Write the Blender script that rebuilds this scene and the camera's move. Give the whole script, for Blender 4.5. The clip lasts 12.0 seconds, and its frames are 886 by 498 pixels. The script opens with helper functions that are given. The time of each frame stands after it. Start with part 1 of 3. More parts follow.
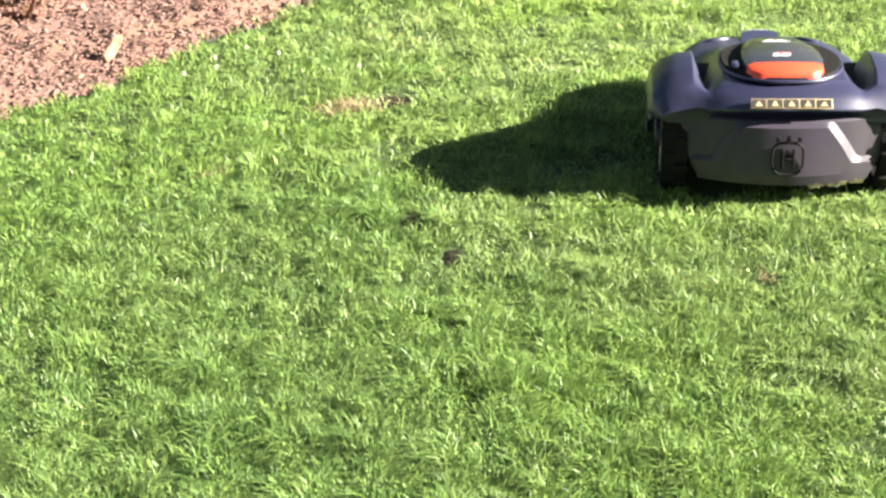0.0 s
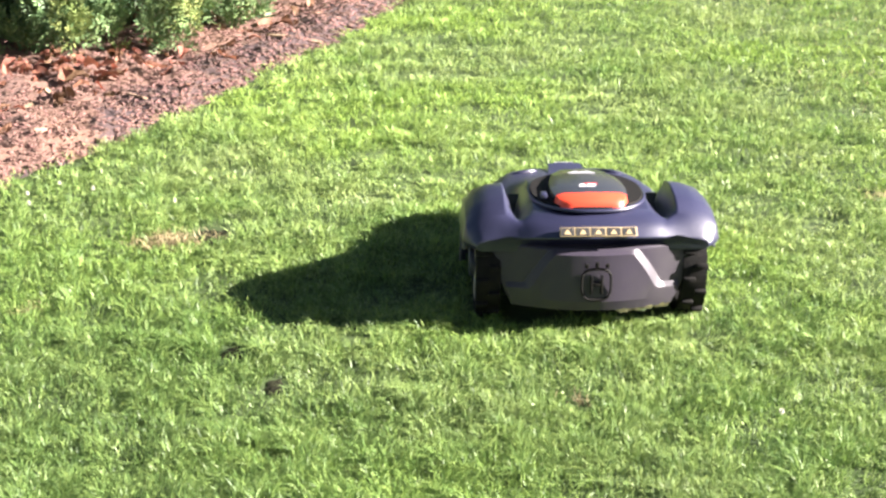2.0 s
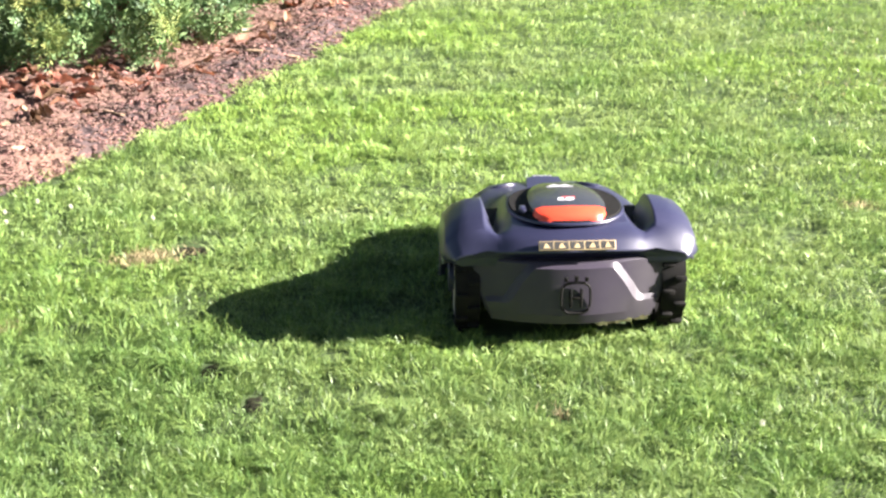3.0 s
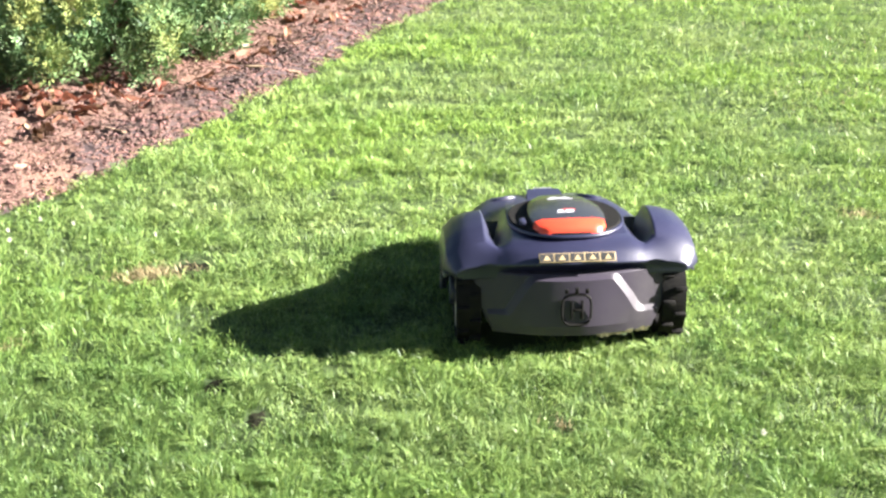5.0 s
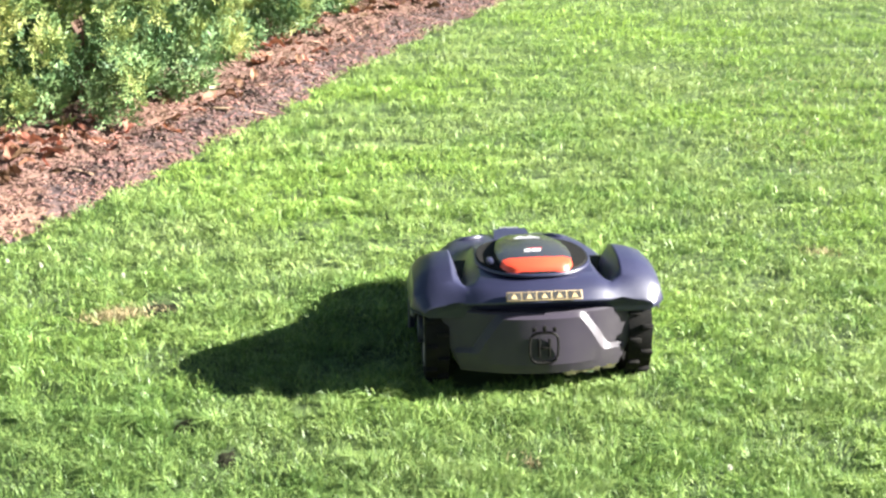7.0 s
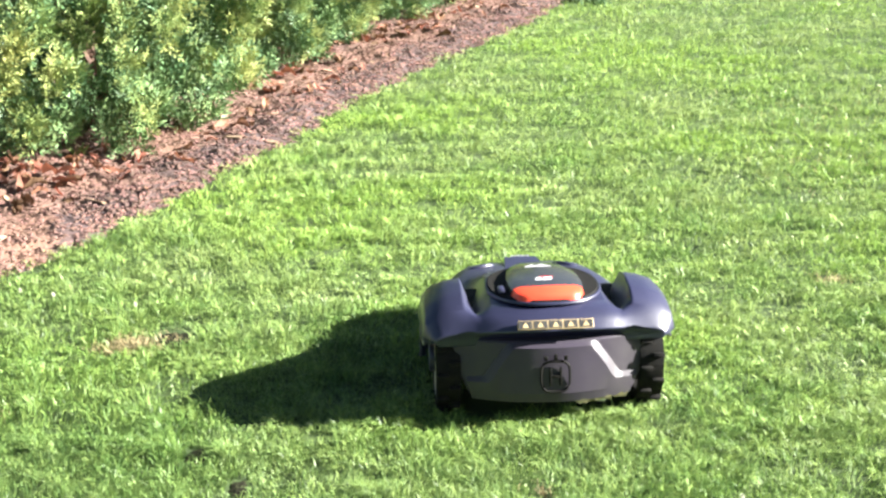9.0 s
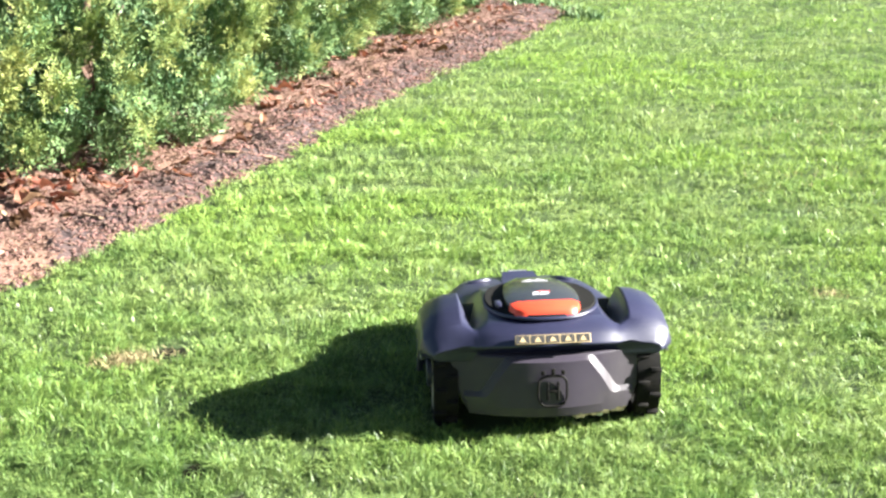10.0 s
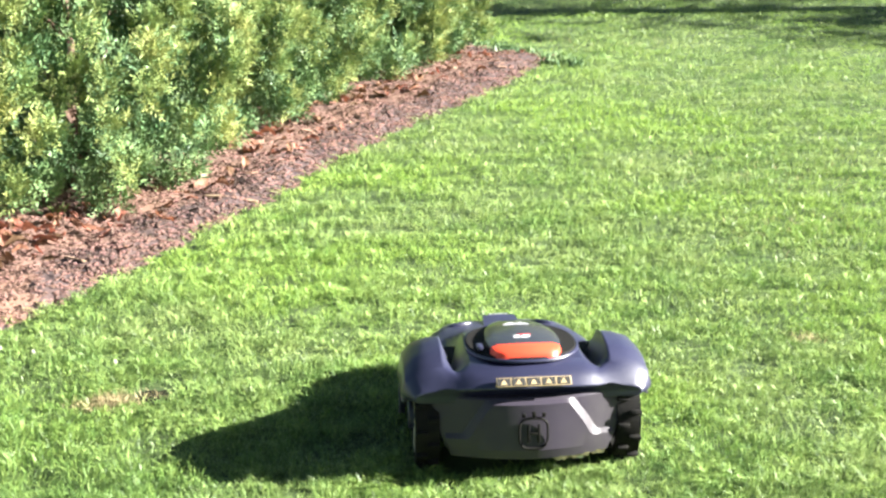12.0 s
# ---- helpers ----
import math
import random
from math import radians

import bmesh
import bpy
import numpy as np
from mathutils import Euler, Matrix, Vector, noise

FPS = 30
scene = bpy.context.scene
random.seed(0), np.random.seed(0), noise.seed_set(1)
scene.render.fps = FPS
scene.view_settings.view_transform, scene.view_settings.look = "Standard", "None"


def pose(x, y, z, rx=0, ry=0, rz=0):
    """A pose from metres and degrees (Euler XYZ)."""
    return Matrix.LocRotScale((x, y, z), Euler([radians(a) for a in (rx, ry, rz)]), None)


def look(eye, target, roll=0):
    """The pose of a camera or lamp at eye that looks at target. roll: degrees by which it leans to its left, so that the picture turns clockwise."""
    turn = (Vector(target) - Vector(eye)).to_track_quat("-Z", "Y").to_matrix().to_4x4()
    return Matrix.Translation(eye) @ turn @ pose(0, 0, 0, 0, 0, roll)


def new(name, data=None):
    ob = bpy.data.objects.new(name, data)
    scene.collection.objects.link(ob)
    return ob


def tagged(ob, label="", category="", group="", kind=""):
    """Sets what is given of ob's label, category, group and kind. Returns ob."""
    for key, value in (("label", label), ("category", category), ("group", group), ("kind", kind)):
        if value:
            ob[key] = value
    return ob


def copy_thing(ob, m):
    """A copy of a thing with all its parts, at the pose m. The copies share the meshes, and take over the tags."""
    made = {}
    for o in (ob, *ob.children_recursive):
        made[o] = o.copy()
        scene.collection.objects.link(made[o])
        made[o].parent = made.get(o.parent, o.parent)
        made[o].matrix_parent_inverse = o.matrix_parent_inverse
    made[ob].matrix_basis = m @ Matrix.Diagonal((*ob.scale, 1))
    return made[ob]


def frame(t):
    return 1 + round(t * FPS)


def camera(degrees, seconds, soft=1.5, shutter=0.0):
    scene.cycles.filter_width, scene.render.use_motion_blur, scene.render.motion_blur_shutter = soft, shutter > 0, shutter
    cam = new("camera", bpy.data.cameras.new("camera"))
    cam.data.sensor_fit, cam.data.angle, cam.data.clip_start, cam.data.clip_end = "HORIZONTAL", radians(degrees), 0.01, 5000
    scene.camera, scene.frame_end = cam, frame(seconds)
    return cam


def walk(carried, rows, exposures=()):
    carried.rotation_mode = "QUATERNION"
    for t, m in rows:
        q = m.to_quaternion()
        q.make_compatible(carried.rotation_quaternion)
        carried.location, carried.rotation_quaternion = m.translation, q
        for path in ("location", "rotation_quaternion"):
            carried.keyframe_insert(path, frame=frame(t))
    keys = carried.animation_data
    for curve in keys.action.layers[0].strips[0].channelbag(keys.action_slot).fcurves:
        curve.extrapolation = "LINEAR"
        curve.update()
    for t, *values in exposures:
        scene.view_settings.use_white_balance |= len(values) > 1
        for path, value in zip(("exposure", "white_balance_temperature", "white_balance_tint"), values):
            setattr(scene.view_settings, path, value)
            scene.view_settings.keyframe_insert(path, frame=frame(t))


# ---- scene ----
cam = camera(32.4, 12.0, soft=2.5)
PATH = [
    (0, (0.048, 0.066, 1.393), (-0.239, 1.829, 0.493), -2.2),
    (0.5, (0.014, 0.052, 1.404), (-0.195, 1.849, 0.551), -0.6),
    (1, (0.023, 0.038, 1.405), (-0.126, 1.861, 0.595), -0.3),
    (1.5, (0.029, 0.021, 1.406), (-0.055, 1.865, 0.636), -0.0),
    (2, (0.031, 0.01, 1.407), (-0.01, 1.866, 0.663), -0.0),
    (2.5, (0.032, 0.011, 1.411), (0.009, 1.871, 0.676), -0.1),
    (3, (0.033, 0.013, 1.413), (0.018, 1.876, 0.683), -0.3),
    (5, (0.04, 0.001, 1.421), (0.02, 1.869, 0.706), -1.0),
    (5.5, (0.04, 0.001, 1.419), (0.022, 1.87, 0.708), -1.1),
    (6, (0.036, -0.008, 1.422), (0.038, 1.866, 0.724), -0.9),
    (6.5, (0.035, -0.018, 1.424), (0.056, 1.863, 0.745), -0.8),
    (7, (0.033, -0.026, 1.427), (0.06, 1.86, 0.762), -0.8),
    (9, (0.035, -0.027, 1.433), (0.047, 1.87, 0.801), -1.1),
    (9.5, (0.035, -0.029, 1.434), (0.047, 1.871, 0.81), -1.1),
    (10, (0.035, -0.033, 1.435), (0.051, 1.871, 0.821), -1.1),
    (10.5, (0.035, -0.042, 1.437), (0.058, 1.866, 0.837), -1.0),
    (11, (0.034, -0.053, 1.436), (0.068, 1.86, 0.856), -1.0),
    (11.5, (0.028, -0.062, 1.439), (0.071, 1.856, 0.874), -0.8),
    (12, (0.029, -0.065, 1.441), (0.073, 1.856, 0.883), -0.7),
]
# the picture starts warm and a little magenta and settles as the camera goes on
WHITE = [(0, 2.86, 7000, 11), (0.5, 2.86, 7000, 12), (1.5, 2.86, 6800, 18), (3, 2.86, 6600, 16), (5.5, 2.86, 6500, 12), (7, 2.88, 6500, 9), (12, 2.90, 6500, 8)]
walk(cam, [(t, look(eye, target, roll)) for t, eye, target, roll in PATH], WHITE)

# ---- world, sun, exposure ----
SUN_DIR = Vector((1.0, -0.04, 0.0)).normalized() * math.cos(radians(24)) + Vector((0, 0, math.sin(radians(24))))
world = bpy.data.worlds.new("sky")
scene.world = world
world.use_nodes = True
_nt = world.node_tree
_sky = _nt.nodes.new("ShaderNodeTexSky")
_sky.sky_type, _sky.sun_disc = "NISHITA", False
_sky.sun_elevation, _sky.sun_rotation = radians(24), math.atan2(SUN_DIR.x, SUN_DIR.y)
_nt.links.new(_sky.outputs[0], _nt.nodes["Background"].inputs[0])
_nt.nodes["Background"].inputs[1].default_value = 0.019
sun_lamp = new("sun", bpy.data.lights.new("sun", "SUN"))
sun_lamp.data.energy, sun_lamp.data.angle, sun_lamp.data.color = 5.0, radians(0.53), (1.0, 0.965, 0.92)
sun_lamp.matrix_world = look(SUN_DIR * 30, (0, 0, 0))


# ---- materials ----
def mat(name, color, rough=0.6, color2=None, scale=20.0, bump=0.0, bump_scale=200.0, metallic=0.0, spread=0.0, translucent=0.0,
        coarse=None, coarse_scale=1.5, detail=4.0, spec=0.5, transmission=0.0, per="island", patch=None, patch_scale=0.7, near_green=None):
    """A procedural surface: a fine and a coarse noise between colours, a random value per piece, and a fine relief."""
    m = bpy.data.materials.new(name)
    m.use_nodes = True
    nt = m.node_tree
    n, l = nt.nodes, nt.links
    b = n["Principled BSDF"]
    b.inputs["Roughness"].default_value, b.inputs["Metallic"].default_value = rough, metallic
    b.inputs["Specular IOR Level"].default_value = spec
    b.inputs["Transmission Weight"].default_value = transmission
    tc = n.new("ShaderNodeTexCoord")
    geo = n.new("ShaderNodeNewGeometry")
    place = geo.outputs["Position"] if per == "island" else tc.outputs["Object"]

    def noise_of(size, det):
        t = n.new("ShaderNodeTexNoise")
        t.inputs["Scale"].default_value, t.inputs["Detail"].default_value = size, det
        l.new(place, t.inputs["Vector"])
        return t.outputs["Fac"]

    def ramp(fac, lo, hi):
        r = n.new("ShaderNodeMapRange")
        r.inputs[1].default_value, r.inputs[2].default_value = lo, hi
        l.new(fac, r.inputs[0])
        return r.outputs[0]

    def mix(fac, a, c):
        x = n.new("ShaderNodeMix")
        x.data_type = "RGBA"
        l.new(fac, x.inputs[0])
        for value, socket in ((a, x.inputs[6]), (c, x.inputs[7])):
            if isinstance(value, tuple):
                socket.default_value = (*value, 1)
            else:
                l.new(value, socket)
        return x.outputs[2]

    out = mix(ramp(noise_of(scale, detail), 0.35, 0.65), color, color2 or tuple(c * 0.75 for c in color))
    if coarse:
        out = mix(ramp(noise_of(coarse_scale, 3.0), 0.36, 0.74), out, coarse)
    if patch:
        out = mix(ramp(noise_of(patch_scale, 2.0), 0.45, 0.62), out, patch)
    if near_green:
        # darker, greener blade colour towards the near corner of the lawn by the bed
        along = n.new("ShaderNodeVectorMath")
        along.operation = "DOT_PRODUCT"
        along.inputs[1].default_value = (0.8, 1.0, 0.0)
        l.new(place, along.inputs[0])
        out = mix(ramp_to(nt, ramp(along.outputs["Value"], 2.0, 3.9), 0.70, 0.0), out, near_green)
    if spread:
        if per == "island":
            rnd = geo.outputs["Random Per Island"]
        else:
            info = n.new("ShaderNodeObjectInfo")
            rnd = info.outputs["Random"]
        hsv = n.new("ShaderNodeHueSaturation")
        l.new(ramp_to(nt, rnd, 1 - spread, 1 + spread), hsv.inputs["Value"])
        l.new(ramp_to(nt, rnd, 0.5 + spread * 0.05, 0.5 - spread * 0.05), hsv.inputs["Hue"])
        l.new(out, hsv.inputs["Color"])
        out = hsv.outputs[0]
    l.new(out, b.inputs["Base Color"])
    rr = ramp_to(nt, noise_of(scale * 0.5, 3.0), max(rough - 0.12, 0.02), min(rough + 0.12, 1.0))
    l.new(rr, b.inputs["Roughness"])
    if bump:
        bn = n.new("ShaderNodeBump")
        bn.inputs["Strength"].default_value, bn.inputs["Distance"].default_value = bump, 0.004
        l.new(noise_of(bump_scale, 4.0), bn.inputs["Height"])
        l.new(bn.outputs[0], b.inputs["Normal"])
    if translucent:
        tr = n.new("ShaderNodeBsdfTranslucent")
        l.new(out, tr.inputs["Color"])
        ms = n.new("ShaderNodeMixShader")
        ms.inputs[0].default_value = translucent
        l.new(b.outputs[0], ms.inputs[1])
        l.new(tr.outputs[0], ms.inputs[2])
        l.new(ms.outputs[0], n["Material Output"].inputs["Surface"])
    return m


def ramp_to(nt, fac, lo, hi):
    r = nt.nodes.new("ShaderNodeMapRange")
    r.inputs[3].default_value, r.inputs[4].default_value = lo, hi
    nt.links.new(fac, r.inputs[0])
    return r.outputs[0]


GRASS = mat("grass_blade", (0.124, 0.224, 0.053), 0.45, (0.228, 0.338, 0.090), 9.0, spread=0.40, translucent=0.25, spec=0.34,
            coarse=(0.262, 0.345, 0.118), coarse_scale=2.4, patch=(0.224, 0.350, 0.068), patch_scale=0.8, near_green=(0.098, 0.175, 0.045))
DRY_GRASS = mat("dry_grass", (0.36, 0.30, 0.15), 0.7, (0.25, 0.20, 0.10), 40.0, spread=0.35, translucent=0.2)
SOIL = mat("lawn_soil", (0.038, 0.070, 0.014), 0.9, (0.022, 0.040, 0.008), 30.0, bump=0.5, bump_scale=120.0, coarse=(0.048, 0.076, 0.018))
MULCH = mat("mulch_soil", (0.155, 0.090, 0.070), 0.95, (0.092, 0.054, 0.044), 60.0, bump=1.0, bump_scale=90.0,
            coarse=(0.21, 0.115, 0.075), coarse_scale=3.0)
DARK_SOIL = mat("damp_dark_soil", (0.078, 0.050, 0.050), 0.95, (0.044, 0.029, 0.030), 70.0, bump=1.0, bump_scale=110.0,
                coarse=(0.08, 0.049, 0.043), coarse_scale=4.0)
CHIP = mat("wood_chip", (0.235, 0.130, 0.098), 0.85, (0.140, 0.076, 0.059), 60.0, spread=0.28, bump=0.4, bump_scale=400.0,
           coarse=(0.17, 0.094, 0.075), coarse_scale=2.6)
# dark soil tone, also painted as shade into two grass hollows
HUMUS_AND_SHADE = mat("dark_humus_and_shade", (0.024, 0.026, 0.012), 0.95, (0.012, 0.012, 0.007), 90.0, bump=1.0, bump_scale=120.0, spec=0.1)
DARK_CHIP = mat("damp_chip", (0.145, 0.084, 0.068), 0.85, (0.078, 0.046, 0.040), 60.0, spread=0.42, bump=0.4, bump_scale=400.0,
                coarse=(0.21, 0.112, 0.083), coarse_scale=5.0)
LEAF_DRY = mat("dry_leaf", (0.29, 0.145, 0.085), 0.75, (0.20, 0.09, 0.05), 50.0, spread=0.4, translucent=0.15, per="object", bump=0.3, bump_scale=80.0)
BARK_PIECE = mat("bark_piece", (0.40, 0.27, 0.18), 0.85, (0.22, 0.13, 0.08), 60.0, spread=0.3, per="object", bump=0.5, bump_scale=150.0)
YEW = mat("yew_needle", (0.054, 0.120, 0.055), 0.5, (0.090, 0.170, 0.070), 14.0, spread=0.35, translucent=0.04, spec=0.3,
          coarse=(0.17, 0.245, 0.09), coarse_scale=6.0)
YEW_TIP = mat("yew_new_growth", (0.212, 0.285, 0.090), 0.6, (0.132, 0.212, 0.074), 14.0, spread=0.18, translucent=0.15, spec=0.2,
              coarse=(0.325, 0.335, 0.112), coarse_scale=6.0)
BARK = mat("yew_bark", (0.13, 0.075, 0.05), 0.9, (0.07, 0.04, 0.03), 30.0, bump=0.8, bump_scale=60.0)
CLOVER = mat("clover_flower", (0.62, 0.62, 0.52), 0.7, (0.5, 0.5, 0.38), 200.0, translucent=0.2)
# blue in the base colour stands in for sky reflected on dark grey
PLASTIC = mat("dark_grey_plastic", (0.023, 0.024, 0.053), 0.38, (0.017, 0.018, 0.042), 12.0, spec=0.7, bump=0.06, bump_scale=900.0, per="object")
GLOSS = mat("glossy_dark_plastic", (0.028, 0.028, 0.034), 0.22, (0.02, 0.02, 0.025), 10.0, per="object")
BUMPER = mat("dusty_grey_plastic", (0.046, 0.039, 0.054), 0.42, (0.036, 0.030, 0.043), 9.0, bump=0.1, bump_scale=700.0, per="object",
             coarse=(0.056, 0.051, 0.055), coarse_scale=8.0, spec=0.3)
EDGE_GREY = mat("pale_grey_edge", (0.17, 0.17, 0.18), 0.4, (0.13, 0.13, 0.14), 30.0, per="object")
BLACK = mat("black_rubber", (0.006, 0.006, 0.006), 0.8, (0.011, 0.010, 0.008), 60.0, bump=0.3, bump_scale=300.0, per="object", spec=0.15)
ORANGE = mat("orange_button", (0.75, 0.072, 0.030), 0.4, (0.68, 0.060, 0.026), 15.0, per="object")
HUB = mat("dusty_wheel_rim", (0.48, 0.44, 0.36), 0.7, (0.30, 0.26, 0.18), 25.0, per="object", bump=0.2)
LABEL_TAN = mat("warning_label", (0.50, 0.38, 0.20), 0.5, (0.44, 0.33, 0.17), 40.0, per="object")
LABEL_DARK = mat("label_print", (0.03, 0.028, 0.025), 0.6, per="object")
PRINT = mat("pale_print", (0.7, 0.7, 0.72), 0.5, per="object")
RED_PRINT = mat("red_print", (0.6, 0.03, 0.03), 0.5, per="object")
SILVER = mat("silver_badge", (0.7, 0.7, 0.72), 0.3, metallic=0.6, per="object")
DIRT = mat("dried_clippings", (0.12, 0.13, 0.05), 0.9, (0.2, 0.18, 0.08), 120.0, bump=0.6, bump_scale=200.0)


# ---- helpers of this scene ----
def part(name, bm, material, parent=None, label="", smooth=True, angle=32):
    me = bpy.data.meshes.new(name)
    bmesh.ops.recalc_face_normals(bm, faces=bm.faces)
    bm.to_mesh(me)
    bm.free()
    me.materials.append(material)
    if smooth:
        me.shade_smooth()
        me.set_sharp_from_angle(angle=radians(angle))
    ob = new(name, me)
    ob.parent = parent
    if label:
        tagged(ob, label)
    return ob


def raw_mesh(name, verts, loops, sizes, material):
    """A mesh from numpy arrays: vertex places, corner indices and the corners of each face."""
    me = bpy.data.meshes.new(name)
    me.vertices.add(len(verts))
    me.vertices.foreach_set("co", np.ascontiguousarray(verts, np.float32).ravel())
    me.loops.add(len(loops))
    me.loops.foreach_set("vertex_index", np.ascontiguousarray(loops, np.int32))
    me.polygons.add(len(sizes))
    starts = np.concatenate([[0], np.cumsum(sizes)[:-1]])
    me.polygons.foreach_set("loop_start", starts.astype(np.int32))
    me.update(calc_edges=True)
    me.validate()
    me.materials.append(material)
    return me


def thing(name, m, label, category, group=""):
    ob = new(name)
    ob.empty_display_size = 0.05
    ob.matrix_world = m
    return tagged(ob, label, category, group)


def loft(bm, rows, mirror=True, close=True):
    """Skin over rows of (x, [(y, z), ...]), mirrored in y."""
    rings = []
    for x, half in rows:
        pts = list(half)
        full = ([(-y, z) for y, z in reversed(pts) if y > 1e-6] + pts) if mirror else pts
        rings.append([bm.verts.new((x, y, z)) for y, z in full])
    for a, b in zip(rings, rings[1:]):
        for i in range(len(a) - 1):
            bm.faces.new((a[i], a[i + 1], b[i + 1], b[i]))
    if close:
        bm.faces.new(rings[0])
        bm.faces.new(list(reversed(rings[-1])))
    return rings


def prism(bm, outline, depth, place):
    """An outline in the local xy plane, pushed up by depth, with a small chamfer, set at the matrix place."""
    n = len(outline)
    c = Vector((sum(p[0] for p in outline) / n, sum(p[1] for p in outline) / n, 0))
    ch = min(depth * 0.3, 0.002)
    low = [bm.verts.new(place @ Vector((x, y, 0))) for x, y in outline]
    mid = [bm.verts.new(place @ Vector((x, y, depth - ch))) for x, y in outline]
    top = []
    for x, y in outline:
        v = Vector((x, y, 0)) - c
        v = c + v * max(0.0, 1 - ch / max(v.length, 1e-4))
        top.append(bm.verts.new(place @ Vector((v.x, v.y, depth))))
    for a, b in ((low, mid), (mid, top)):
        for i in range(n):
            bm.faces.new((a[i], a[(i + 1) % n], b[(i + 1) % n], b[i]))
    bm.faces.new(top)
    bm.faces.new(list(reversed(low)))
    return bm


def box(bm, size, place, bevel=0.0):
    made = bmesh.ops.create_cube(bm, size=1.0, matrix=place @ Matrix.Diagonal((*size, 1)))
    if bevel:
        edges = list({e for v in made["verts"] for e in v.link_edges})
        bmesh.ops.bevel(bm, geom=edges, offset=bevel, segments=2, affect="EDGES", profile=0.5)
    return bm


def oval(a, b, n=40, power=2.0):
    out = []
    for i in range(n):
        t = 2 * math.pi * i / n
        c, s = math.cos(t), math.sin(t)
        out.append((a * math.copysign(abs(c) ** (2 / power), c), b * math.copysign(abs(s) ** (2 / power), s)))
    return out


def tube(bm, pts, radius, sides=8, closed=False):
    rings = []
    n = len(pts)
    for i, p in enumerate(pts):
        p = Vector(p)
        a = Vector(pts[(i - 1) % n] if closed or i else pts[0])
        b = Vector(pts[(i + 1) % n] if closed or i < n - 1 else pts[-1])
        d = (b - a).normalized()
        u = d.orthogonal() if abs(d.z) > 0.9 else d.cross(Vector((0, 0, 1))).normalized()
        u.normalize()
        w = d.cross(u)
        r = radius[i] if isinstance(radius, (list, tuple)) else radius
        rings.append([bm.verts.new(p + (u * math.cos(2 * math.pi * k / sides) + w * math.sin(2 * math.pi * k / sides)) * r) for k in range(sides)])
    pairs = list(zip(rings, rings[1:])) + ([(rings[-1], rings[0])] if closed else [])
    for a, b in pairs:
        for k in range(sides):
            bm.faces.new((a[k], a[(k + 1) % sides], b[(k + 1) % sides], b[k]))
    if not closed:
        bm.faces.new(list(reversed(rings[0])))
        bm.faces.new(rings[-1])
    return bm


# ---- plan: the line between lawn and bed, x by y ----
EDGE_Y = (-6.0, 0.0, 2.0, 3.41, 3.66, 3.86, 4.10, 4.33, 4.5, 4.78, 5.25, 5.69, 6.02, 6.88, 7.43, 8.04, 8.68, 8.82, 9.0, 9.35, 10.2, 10.8, 11.3)
EDGE_X = (-10.0, -4.4, -2.75, -1.6, -1.4, -1.3, -1.18, -1.03, -0.98, -0.84, -0.65, -0.45, -0.36, 0.01, 0.28, 0.58, 0.8, 0.92, 0.72, 0.5, 0.35, -0.4, -10.0)


def edge_x(y):
    return np.interp(y, EDGE_Y, EDGE_X) + 0.018 * np.sin(np.asarray(y) * 23.0) + 0.012 * np.sin(np.asarray(y) * 61.0 + 1.0)


def field(x, y, scale, seed=0.0):
    """A cheap smooth random field between about -1 and 1 from a few turned waves."""
    rng = np.random.RandomState(int(seed * 10) + 7)
    out = np.zeros_like(x)
    for k in range(9):
        a, f, ph = rng.uniform(0, 6.28), scale * rng.uniform(0.6, 1.9), rng.uniform(0, 6.28)
        out += np.sin((x * math.cos(a) + y * math.sin(a)) * f + ph)
    return out / 3.2


# ---- ground, lawn, bed ----
def ground_sheet():
    bm = bmesh.new()
    bmesh.ops.create_grid(bm, x_segments=60, y_segments=60, size=400)
    ob = part("ground", bm, SOIL)
    return tagged(ob, "flat soil ground under a mown green lawn", "ground", kind="structure")


def mulch_bed():
    ys = np.concatenate([np.linspace(-4, 2.9, 30), np.linspace(2.95, 8.7, 320), np.linspace(8.72, 10.8, 70)])
    us = np.concatenate([[0.0, 0.01], np.linspace(0.025, 1.4, 70), np.linspace(1.5, 6.0, 20)])
    Y, U = np.meshgrid(ys, us, indexing="ij")
    X = edge_x(Y) - U
    relief = 0.007 * field(X, Y, 22, 1) + 0.004 * field(X, Y, 60, 2) + 0.012 * field(X, Y, 6, 3)
    relief = relief * np.clip((Y - 2.6) / 0.4, 0, 1) * np.clip((1.6 - U) / 0.3, 0, 1)
    Z = 0.006 + np.minimum(U / 0.12, 1.0) * (0.02 + np.maximum(relief, -0.012)) + 0.02 * np.minimum(U / 0.8, 1)
    a, b = Y.shape
    idx = np.arange(a * b).reshape(a, b)
    quads = np.stack([idx[:-1, :-1], idx[:-1, 1:], idx[1:, 1:], idx[1:, :-1]], -1).reshape(-1, 4)
    me = raw_mesh("mulch_bed", np.stack([X, Y, Z], -1).reshape(-1, 3), quads.ravel(), np.full(len(quads), 4), MULCH)
    me.materials.append(DARK_SOIL)
    border = 0.24 + 0.05 * field(X, Y, 9, 13) + 0.04 * field(X, Y, 35, 14) - np.clip((4.7 - Y) * 0.5, 0, 0.3)
    damp = (U < border)[:-1, :-1].ravel()
    me.polygons.foreach_set("material_index", damp.astype(np.int32))
    me.shade_smooth()
    return tagged(new("mulch_bed", me), "reddish brown bark mulch bed along the hedge", "mulch bed", kind="structure")


